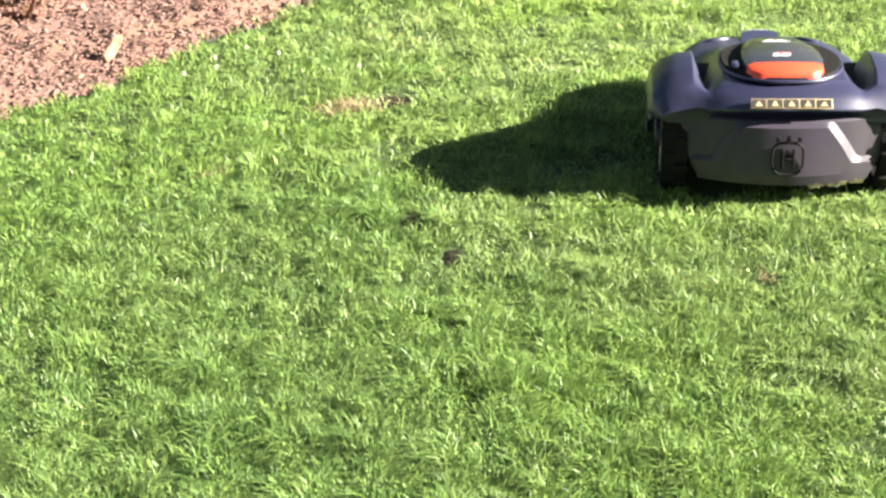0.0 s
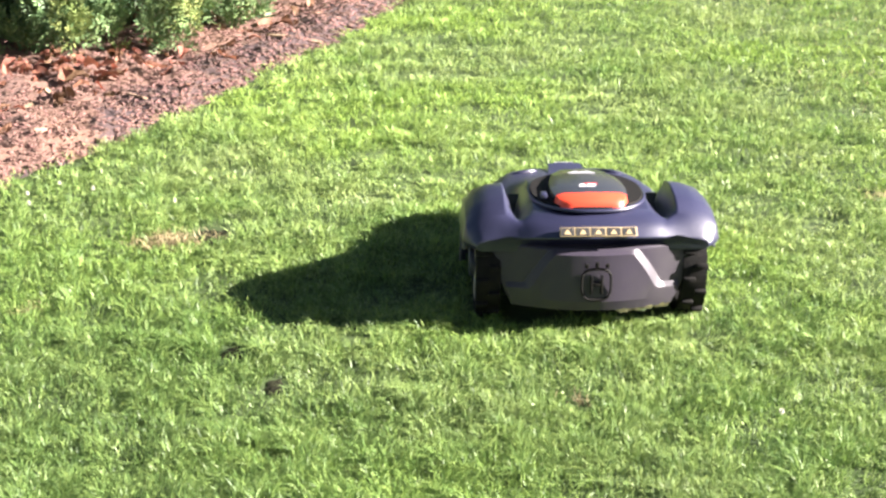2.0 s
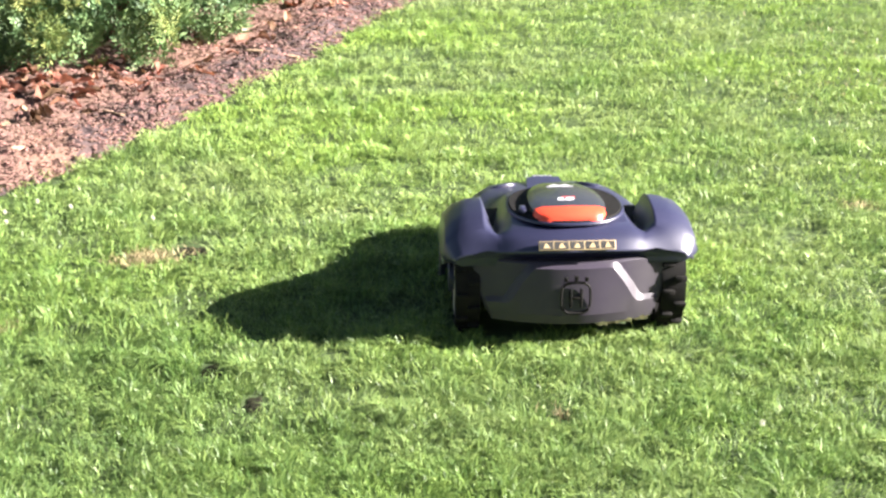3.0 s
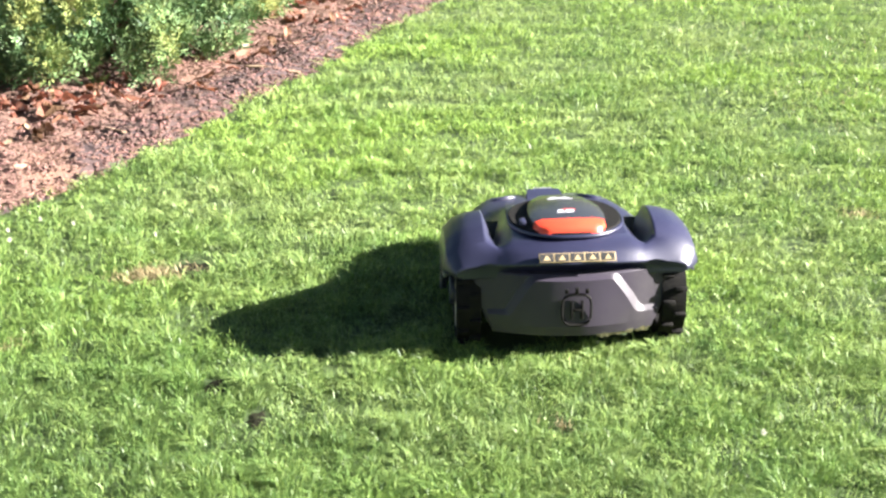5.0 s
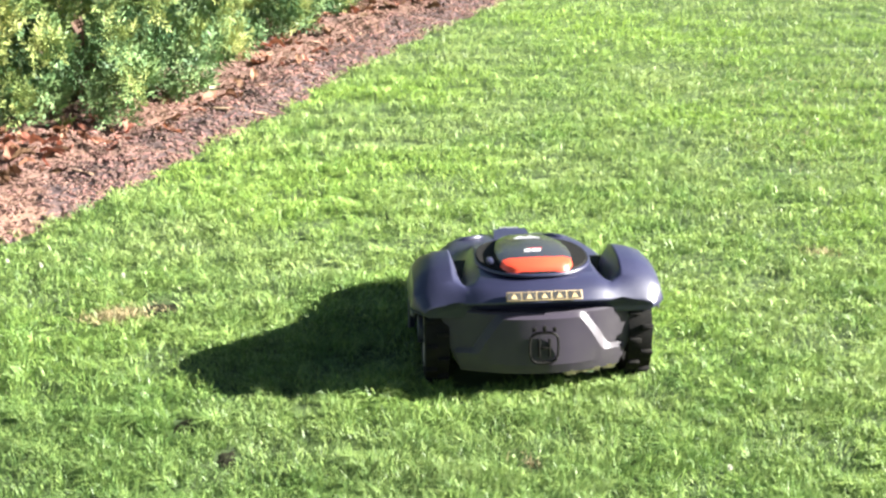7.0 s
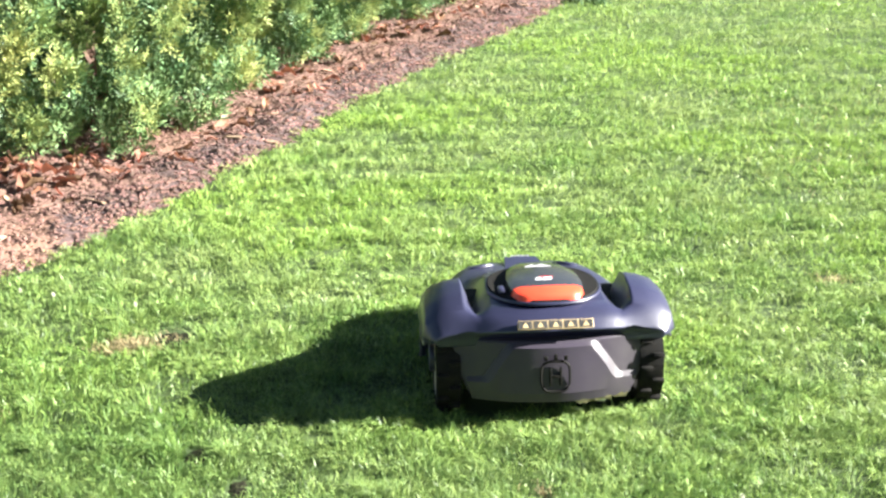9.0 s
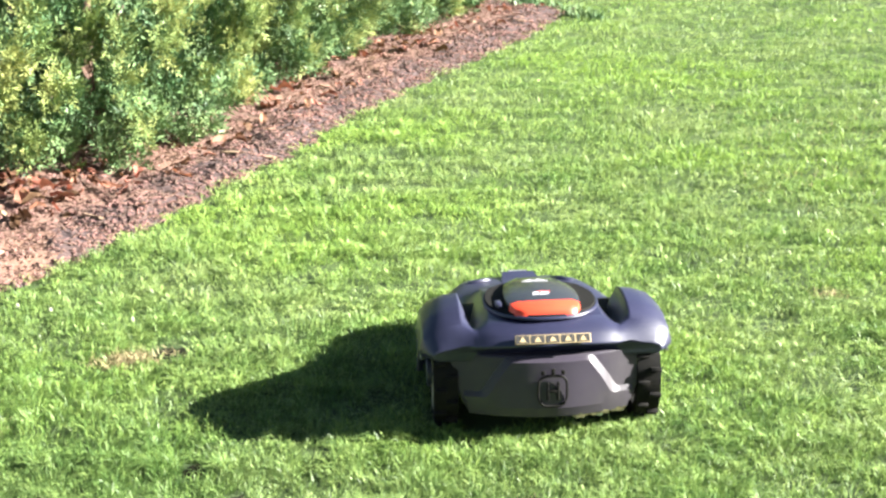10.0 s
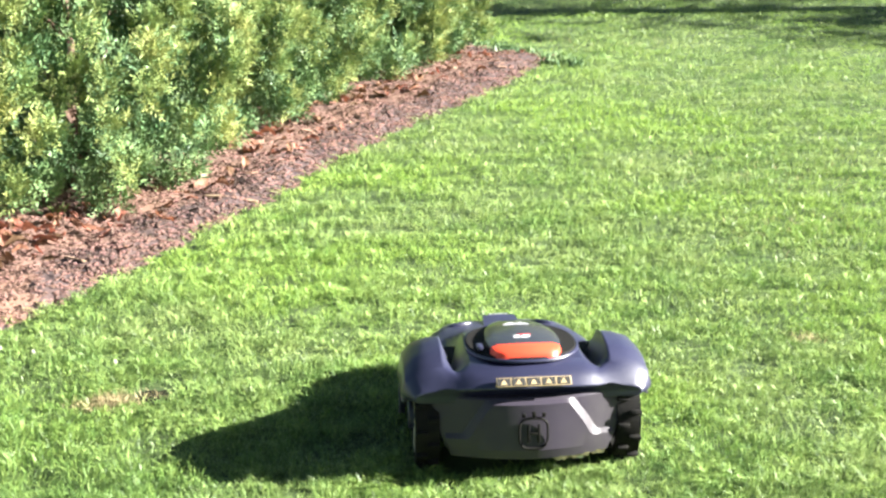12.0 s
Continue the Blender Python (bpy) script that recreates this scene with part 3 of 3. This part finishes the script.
    for s in (-1, 1):
        # arch panel over each wheel, with a pale lower edge
        bm = bmesh.new()
        arch = [(.10, .160), (.235, .158), (.325, .102), (.365, .098), (.365, .052), (.30, .055), (.25, .132), (.215, .146), (.10, .148)]
        m = Matrix.Translation((0, 0.2625 * s, 0)) @ Matrix(((1, 0, 0, 0), (0, 0, s, 0), (0, 1, 0, 0), (0, 0, 0, 1)))
        prism(bm, arch, 0.012, m)
        part("wheel_arch", bm, PLASTIC, mower)
        bm = bmesh.new()
        tube(bm, [(.10, .275 * s, .147), (.215, .275 * s, .145), (.25, .275 * s, .131), (.30, .275 * s, .056)], 0.0028, 6)
        part("arch_edge", bm, EDGE_GREY, mower, "pale lower edge of the wheel arch")
        wheel(mower, 0.224 * s, s)
        bm = bmesh.new()
        bmesh.ops.create_uvsphere(bm, u_segments=20, v_segments=12, radius=0.035, matrix=Matrix.Translation((0.58, 0.12 * s, 0.036)))
        for v in bm.verts:
            v.co.y = 0.12 * s + (v.co.y - 0.12 * s) * 0.5
        part("caster", bm, BLACK, mower, "small black front caster")

    # the body rides 22 mm higher on its wheels than the lowest edges of its skirt
    for ob in mower.children_recursive:
        if not (ob.name.startswith(("wheel", "caster")) and not ob.name.startswith("wheel_arch")) and not ob.parent.name.startswith("wheel"):
            for v in ob.data.vertices:
                v.co.z += 0.022 * min(max((v.co.z - 0.035) / 0.09, 0.0), 1.0)
    return mower


# ---- yew hedge ----
def yew_sprays(seed, count, material, name, shape, tips, needles):
    """Short needle sprays over an uneven bush: one mesh of small pointed leaves."""
    rng = np.random.RandomState(seed)
    W, D, H, ph = shape
    # shoots: tufts of foliage set over an uneven body, with dark hollows between them
    m = 260
    za = rng.uniform(0, 1, m) ** 1.3
    aa = rng.uniform(0, 2 * np.pi, m)
    plume = np.sin(aa * 9 + ph * 3 + 1.3 * np.sin(za * 6 + ph) + 0.7 * np.sin(za * 15 + aa * 2))
    body = 0.97 + 0.06 * np.sin(aa * 3 + ph + za * 4) + 0.24 * plume - 0.70 * np.exp(-((plume + 1) / 0.45) ** 2) + 0.06 * np.sin(za * 17 + aa * 4 + ph) + rng.normal(0, 0.06, m)
    waist = 0.84 + 0.26 * np.sin(np.clip(za, 0, 1) * np.pi * 0.8 + 0.5)
    waist *= np.where(za < 0.06, 0.96 + za * 0.7, 1.0) * np.where(za > 0.9, np.sqrt(np.maximum(1 - ((za - 0.9) / 0.1) ** 2, 0.02)), 1.0)
    pick = np.argsort(rng.uniform(0, 1, m) + (2.8 * za + 0.6 * plume if tips else 0) * -1)[: int(m * (0.62 if tips else 1.0))]
    # hollows where no shoot grows, higher than wide
    hollow = np.random.RandomState(seed + 1)
    gap = (plume < -0.5) & (hollow.uniform(0, 1, m) < (1.0 if tips else 0.75))
    for ga, gz, gr in zip(hollow.uniform(0, 2 * np.pi, 18), hollow.uniform(0.0, 0.95, 18), hollow.uniform(0.045, 0.085, 18)):
        turn = np.abs((aa - ga + np.pi) % (2 * np.pi) - np.pi) * 0.40
        gap |= (turn / gr) ** 2 + ((za - gz) * H / (gr * 2.6)) ** 2 < 1
    pick = pick[~gap[pick]]
    k = pick[rng.randint(0, len(pick), count)]
    ball = rng.normal(0, 1, (count, 3))
    ball /= np.linalg.norm(ball, axis=1, keepdims=True)
    ball *= (rng.uniform(0, 1, count) ** 0.4 * rng.uniform(0.042, 0.066, count))[:, None]
    r = body[k] * waist[k] * (1.0 if tips else 0.965) - (0 if tips else 1) * (rng.uniform(0, 1, count) < 0.08) * rng.uniform(0.1, 0.45, count)
    a = aa[k]
    boxy = (np.abs(np.cos(a)) ** 3.2 + np.abs(np.sin(a)) ** 3.2) ** (-1 / 3.2)
    c = np.stack([np.cos(a) * W * r * boxy, np.sin(a) * D * r * boxy, 0.04 + za[k] * H], -1) + ball * np.array([1, 1, 1.35])
    c += (0.022 if tips else 0) * np.stack([np.cos(a), np.sin(a), 0.6 * np.ones(count)], -1)
    c[:, 2] = np.maximum(c[:, 2], 0.02)
    n = count
    # upright sprays, spread flat towards the light
    face = np.stack([np.cos(a), np.sin(a), np.zeros(n)], -1)
    out = face * 0.55 + rng.normal(0, 0.38, (n, 3)) + ball * 9
    out[:, 2] += rng.uniform(0.3, 1.0, n)
    out /= np.linalg.norm(out, axis=1, keepdims=True)
    flat = face + rng.normal(0, 0.5, (n, 3)) + np.array([0, 0, 0.35])
    flat -= out * (flat * out).sum(1, keepdims=True)
    flat /= np.linalg.norm(flat, axis=1, keepdims=True)
    side = np.cross(out, flat)
    L = rng.uniform(0.03, 0.055, n)
    k = needles
    v = np.zeros((n, k, 4, 3))
    for j in range(k):
        t = j / (k - 1)
        turn = (1 if j % 2 else -1)
        root = c + out * (L * t)[:, None]
        way = out * (0.45 + 0.5 * t) + side * turn * (1 - 0.75 * t) + flat * rng.normal(0, 0.3, (n, 1))
        way /= np.linalg.norm(way, axis=1, keepdims=True)
        ln = rng.uniform(0.022, 0.037, n)[:, None] * (0.85 if tips else 1.0)
        w = np.cross(way, flat) * (0.0032 if tips else 0.0043)
        v[:, j, 0], v[:, j, 1], v[:, j, 2], v[:, j, 3] = root, root + way * ln * 0.5 + w, root + way * ln, root + way * ln * 0.5 - w
    if not tips:
        # broad dark sprays deep inside the bush
        core = np.flatnonzero(rng.uniform(0, 1, n) < 0.36)
        mid = v[core].mean(axis=(1, 2), keepdims=True)
        v[core] = mid + (v[core] - mid) * 1.5
        v[core, :, :, :2] *= rng.uniform(0.45, 0.72, (len(core), 1, 1, 1))
        v[..., 2] = np.maximum(v[..., 2], 0.0)
    q = n * k
    return raw_mesh(name, v.reshape(-1, 3), np.arange(q * 4), np.full(q, 4), material)


def yew_bush(seed, shape):
    bush = thing("yew_bush", Matrix.Identity(4), "dense clipped yew bush with pale new growth in a hedge", "bush", "bushes of the hedge")
    W, D, H, ph = shape
    rng = random.Random(seed)
    bm = bmesh.new()
    tube(bm, [(0, 0, -0.02), (0.01, 0, H * 0.25), (-0.01, 0.01, H * 0.6), (0, 0, H * 0.93)], [0.035, 0.03, 0.02, 0.006], 8)
    part("trunk", bm, BARK, bush)
    for k in range(9):
        bm = bmesh.new()
        a, z = 2.4 * k, 0.06 + 0.07 * k * H
        p = Vector((0, 0, z))
        q = Vector((math.cos(a) * W * 0.45, math.sin(a) * D * 0.45, z + 0.2))
        tube(bm, [p, p.lerp(q, 0.5) + Vector((0, 0, -0.03)), q], [0.016, 0.011, 0.004], 6)
        part("limb", bm, BARK, bush)
    for nm, cnt, mt, tips, needles in (("foliage", 7400, YEW, False, 6), ("new_growth", 3900, YEW_TIP, True, 7)):
        ob = new(nm, yew_sprays(seed, cnt, mt, nm, shape, tips, needles))
        ob.parent = bush
    return bush


def hedge():
    kinds = [yew_bush(31, (0.39, 0.34, 1.0, 0.4)), yew_bush(47, (0.40, 0.35, 0.98, 2.1)), yew_bush(59, (0.38, 0.34, 1.03, 4.0))]
    rng = random.Random(8)
    centres = ((-1.74, 5.46), (-1.25, 5.70), (-1.20, 6.32), (-0.98, 6.85), (-0.74, 7.38), (-0.50, 7.92), (-0.26, 8.46), (-0.04, 9.0), (0.09, 9.40))
    for i, (x, y) in enumerate(centres):
        m = Matrix.Translation((x, y, 0.02)) @ Matrix.Rotation(radians(66 if i > 1 else 42) + rng.choice((0, math.pi)) + rng.uniform(-0.15, 0.15), 4, "Z")
        if i < 3:
            kinds[i].matrix_world = m
        else:
            copy_thing(kinds[i % 3], m)


# ---- trees beside the lawn, out of the camera's sight, whose shade falls on the far grass ----
def shade_tree(place, height, spread_r, seed, n):
    tree = thing("tree", Matrix.Translation(place), "broadleaf garden tree with a wide green crown", "tree", "trees beside the lawn")
    rng = np.random.RandomState(seed)
    bm = bmesh.new()
    tube(bm, [(0, 0, -0.1), (0.05, 0, height * 0.3), (0, 0.05, height * 0.6), (0, 0, height * 0.9)], [0.22, 0.16, 0.1, 0.03], 10)
    part("trunk", bm, BARK, tree)
    for k in range(10):
        bm = bmesh.new()
        a, z = 2.4 * k, height * (0.3 + 0.05 * k)
        p, q = Vector((0, 0, z)), Vector((math.cos(a) * spread_r * 0.7, math.sin(a) * spread_r * 0.7, z + height * 0.16))
        tube(bm, [p, p.lerp(q, 0.5) + Vector((0, 0, 0.1)), q], [0.08, 0.05, 0.015], 6)
        part("limb", bm, BARK, tree)
    d = rng.normal(0, 1, (n, 3))
    d /= np.linalg.norm(d, axis=1, keepdims=True)
    r = rng.uniform(0.45, 1, n)[:, None] * (1 + 0.18 * np.sin(d[:, :1] * 5 + seed) + 0.15 * np.sin(d[:, 1:2] * 7) + 0.1 * np.sin(d[:, 2:] * 9))
    c = d * r * np.array([spread_r, spread_r, height * 0.36]) + np.array([0, 0, height * 0.62])
    u = rng.normal(0, 1, (n, 3))
    u /= np.linalg.norm(u, axis=1, keepdims=True)
    w = np.cross(u, rng.normal(0, 1, (n, 3)))
    w /= np.linalg.norm(w, axis=1, keepdims=True)
    s = rng.uniform(0.05, 0.10, n)[:, None]
    v = np.stack([c - u * s, c + w * s * 0.5, c + u * s, c - w * s * 0.5], 1).reshape(-1, 3)
    me = raw_mesh("crown", v, np.arange(n * 4), np.full(n, 4), YEW)
    crown = new("crown", me)
    crown.parent = tree
    return tree


# ---- loose things on the bed ----
def dry_leaf_mesh(seed):
    rng = random.Random(seed)
    bm = bmesh.new()
    L, W = 0.05, 0.028
    rows = []
    for i in range(7):
        t = i / 6
        w = W * 0.5 * math.sin(math.pi * min(t * 0.95 + 0.04, 1)) ** 0.7 * rng.uniform(0.8, 1.15)
        z = 0.012 * math.sin(t * 3.0 + seed) + 0.004
        curl = rng.uniform(0.004, 0.012)
        rows.append([bm.verts.new(((t - 0.5) * L, -w, z + curl)), bm.verts.new(((t - 0.5) * L, 0, z)), bm.verts.new(((t - 0.5) * L, w, z + curl * rng.uniform(0.3, 1)))])
    for a, b in zip(rows, rows[1:]):
        for k in range(2):
            bm.faces.new((a[k], a[k + 1], b[k + 1], b[k]))
    bmesh.ops.solidify(bm, geom=list(bm.faces), thickness=0.0006)
    return bm


def loose_things():
    rng = random.Random(14)
    forms = []
    for k in range(4):
        ob = part("dry_leaf", dry_leaf_mesh(k), LEAF_DRY)
        forms.append(tagged(ob, "curled rust-brown dry leaf lying on the mulch", "leaf", "dry leaves under the hedge"))
    spots = [[] for _ in forms]
    for i in range(260):
        t = rng.random()
        y = 4.0 + 5.0 * t
        x = float(edge_x(y)) - (0.62 - 0.42 * rng.random() ** 1.8 if y > 5.2 else 1.1 - 0.8 * rng.random() ** 1.5)
        z = float(bed_height(np.array([x]), np.array([y]))[0])
        m = pose(x, y, z + 0.002, rng.gauss(0, 18), rng.gauss(0, 18), rng.uniform(0, 360)) @ Matrix.Scale(rng.uniform(0.7, 1.6), 4)
        spots[i % 4].append(m)
    for i in range(64):
        x, y = rng.gauss(-1.38, 0.22), rng.gauss(5.02, 0.12)
        z = float(bed_height(np.array([x]), np.array([y]))[0])
        spots[i % 4].append(pose(x, y, z + 0.003, rng.gauss(0, 22), rng.gauss(0, 22), rng.uniform(0, 360)) @ Matrix.Scale(rng.uniform(0.9, 1.7), 4))
    for ob, s in zip(forms, spots):
        ob.scale = (1, 1, 1)
        first = True
        for m in s:
            if first:
                ob.matrix_world, first = m, False
            else:
                c = ob.copy()
                scene.collection.objects.link(c)
                c.matrix_world = m

    # one large upright piece of bark near the lawn's edge
    bm = bmesh.new()
    prism(bm, [(-.045, -.008), (-.02, -.014), (.03, -.011), (.05, 0), (.035, .012), (-.03, .013)], 0.006, Matrix.Identity(4))
    bark = part("bark_chip", bm, BARK_PIECE, angle=20)
    bark.matrix_world = pose(-1.45, 3.83, 0.045, 35, -38, 62)
    tagged(bark, "large pale bark chip sticking up from the mulch", "bark chip")
    for k in range(26):
        bm = bmesh.new()
        a = rng.uniform(0.02, 0.05)
        prism(bm, [(-a, -.006), (-a * .3, -.010), (a * .8, -.007), (a, .004), (a * .2, .010), (-a * .9, .006)], rng.uniform(0.004, 0.008), Matrix.Identity(4))
        y = rng.uniform(3.4, 8.6)
        x = float(edge_x(y)) - rng.uniform(0.05, 0.6)
        z = float(bed_height(np.array([x]), np.array([y]))[0])
        ob = part("bark_chip", bm, BARK_PIECE, angle=20)
        ob.matrix_world = pose(x, y, z + 0.001, rng.gauss(0, 10), rng.gauss(0, 10), rng.uniform(0, 360))
        tagged(ob, "flat pale brown bark chip lying on the mulch", "bark chip", "bark chips on the bed")

    # clover flowers near the bed's edge
    spots = ((-1.165, 3.815), (-1.213, 3.689), (-1.10, 3.9), (-0.762, 3.769), (-1.0, 3.86), (-1.14, 3.74), (0.62, 2.62))
    for i, (x, y) in enumerate(spots):
        fl = thing("clover_flower", Matrix.Translation((x, y, 0)), "small white clover flower in the grass", "flower", "clover flowers in the lawn")
        bm = bmesh.new()
        tube(bm, [(0, 0, -0.002), (0.002, 0, 0.018), (0.004, 0.001, 0.034)], 0.0009, 5)
        part("stem", bm, GRASS, fl)
        bm = bmesh.new()
        for j in range(26):
            t = 2.4 * j
            e = 1 - 2 * (j + 0.5) / 26
            d = Vector((math.cos(t) * math.sqrt(1 - e * e), math.sin(t) * math.sqrt(1 - e * e), e))
            q = d.to_track_quat("X", "Z").to_matrix().to_4x4()
            prism(bm, [(0.002, -.0012), (.007, -.0016), (.0085, 0), (.007, .0016), (.002, .0012)], 0.0006, Matrix.Translation((0.004, 0.001, 0.037)) @ q)
        part("flower_head", bm, CLOVER, fl)
        fl.scale = (0.75, 0.75, 0.85)

    # dark dead twigs at the far end of the bed
    for pts in (((0.36, 9.40, 0.02), (0.48, 9.34, 0.03), (0.58, 9.24, 0.025), (0.66, 9.16, 0.015)), ((0.56, 9.20, 0.02), (0.66, 9.14, 0.035), (0.74, 9.03, 0.03), (0.83, 8.96, 0.02))):
        bm = bmesh.new()
        tube(bm, [Vector(p) for p in pts], [0.010 - 0.002 * k for k in range(len(pts))], 7)
        tagged(part("dead_twig", bm, BARK), "dark dead twig lying at the end of the bed", "twig", "twigs on the bed")

    # a small green weed on the bed
    weed = thing("weed_seedling", Matrix.Translation((-1.24, 5.32, 0.03)), "small pale green weed growing in the mulch", "weed")
    for j in range(14):
        a = 2.4 * j
        bm = bmesh.new()
        r = 0.02 + 0.002 * j
        p = [(0, 0, -0.01), (math.cos(a) * r * .5, math.sin(a) * r * .5, 0.02), (math.cos(a) * r, math.sin(a) * r, 0.035 + 0.001 * j)]
        tube(bm, p, [0.001, 0.004, 0.001], 4)
        part("leaf", bm, GRASS, weed)


def bare_soil():
    rng = random.Random(77)
    # first disc is bare soil, the other two paint the shade in grass hollows
    for bx, by, rx, ry in BARE[:1] + BARE[2:4]:
        bm = bmesh.new()
        c = bm.verts.new((bx, by, 0.008))
        ring = []
        for k in range(18):
            a = 2 * math.pi * k / 18
            r = rng.uniform(0.55, 0.95)
            ring.append(bm.verts.new((bx + math.cos(a) * rx * r, by + math.sin(a) * ry * r, 0.002)))
        for k in range(18):
            bm.faces.new((c, ring[k], ring[(k + 1) % 18]))
        tagged(part("bare_soil", bm, HUMUS_AND_SHADE), "small dark disc in the lawn, soil in one patch, painted hollow shade elsewhere", "bare soil", kind="structure")


def dry_patches():
    rng = np.random.RandomState(33)
    xs, ys = [], []
    for bx, by, rx, ry, n in ((-0.735, 3.54, 0.07, 0.06, 520), (-0.62, 3.57, 0.07, 0.07, 30), (-0.955, 3.125, 0.035, 0.04, 90), (1.12, 3.913, 0.05, 0.03, 110), (0.25, 2.70, 0.03, 0.02, 30),
                              (1.4, 5.0, 0.25, 0.3, 300), (1.6, 5.9, 0.4, 0.4, 400), (1.1, 9.4, 0.6, 0.4, 400)):
        xs.append(bx + rng.normal(0, rx * 0.6, n))
        ys.append(by + rng.normal(0, ry * 0.6, n))
    x, y = np.concatenate(xs), np.concatenate(ys)
    n = len(x)
    return blades("dry_grass", x, y, rng.uniform(0.012, 0.034, n), np.full(n, 0.0028), rng.normal(0, 1.1, (n, 2)), DRY_GRASS,
                  "dry straw-coloured grass in worn patches of the lawn", "dry grass", 35)


def end_weeds():
    """Low green weeds along the far end of the bed, under the last bush."""
    rng = np.random.RandomState(91)
    n = 1500
    t = rng.uniform(0, 1, n)
    x = np.interp(t, (0, 0.5, 1), (0.42, 0.66, 1.02)) + rng.normal(0, 0.03, n)
    y = np.interp(t, (0, 0.5, 1), (9.32, 9.08, 8.62)) + rng.normal(0, 0.07, n)
    height = rng.uniform(0.03, 0.085, n) * (1.1 - 0.5 * np.abs(t - 0.45))
    return blades("end_weeds", x, y, height, np.full(n, 0.009), rng.normal(0, 0.5, (n, 2)), YEW,
                  "low dark green weeds along the end of the bed", "weeds", 92)


ground_sheet()
mulch_bed()
end_weeds()
MOWER = robotic_mower(pose(0.288, 3.015, 0.0, 0, 0, 92.8))
hedge()
for _x, _y, _h, _r, _s, _n in ((9.2, 9.85, 3.0, 1.2, 3, 3600), (11.0, 12.5, 6.5, 2.0, 5, 5000), (5.9, 10.75, 6.5, 1.25, 8, 4500)):
    shade_tree((_x, _y, 0), _h, _r, _s, _n)
loose_things()
lawn(MOWER)
bare_soil()
dry_patches()
chips("wood_chips", 24000, CHIP, "small reddish brown wood chips strewn over the bed", False, 21)
chips("damp_chips", 11000, DARK_CHIP, "dark damp bark crumbs along the lawn's edge", True, 22)
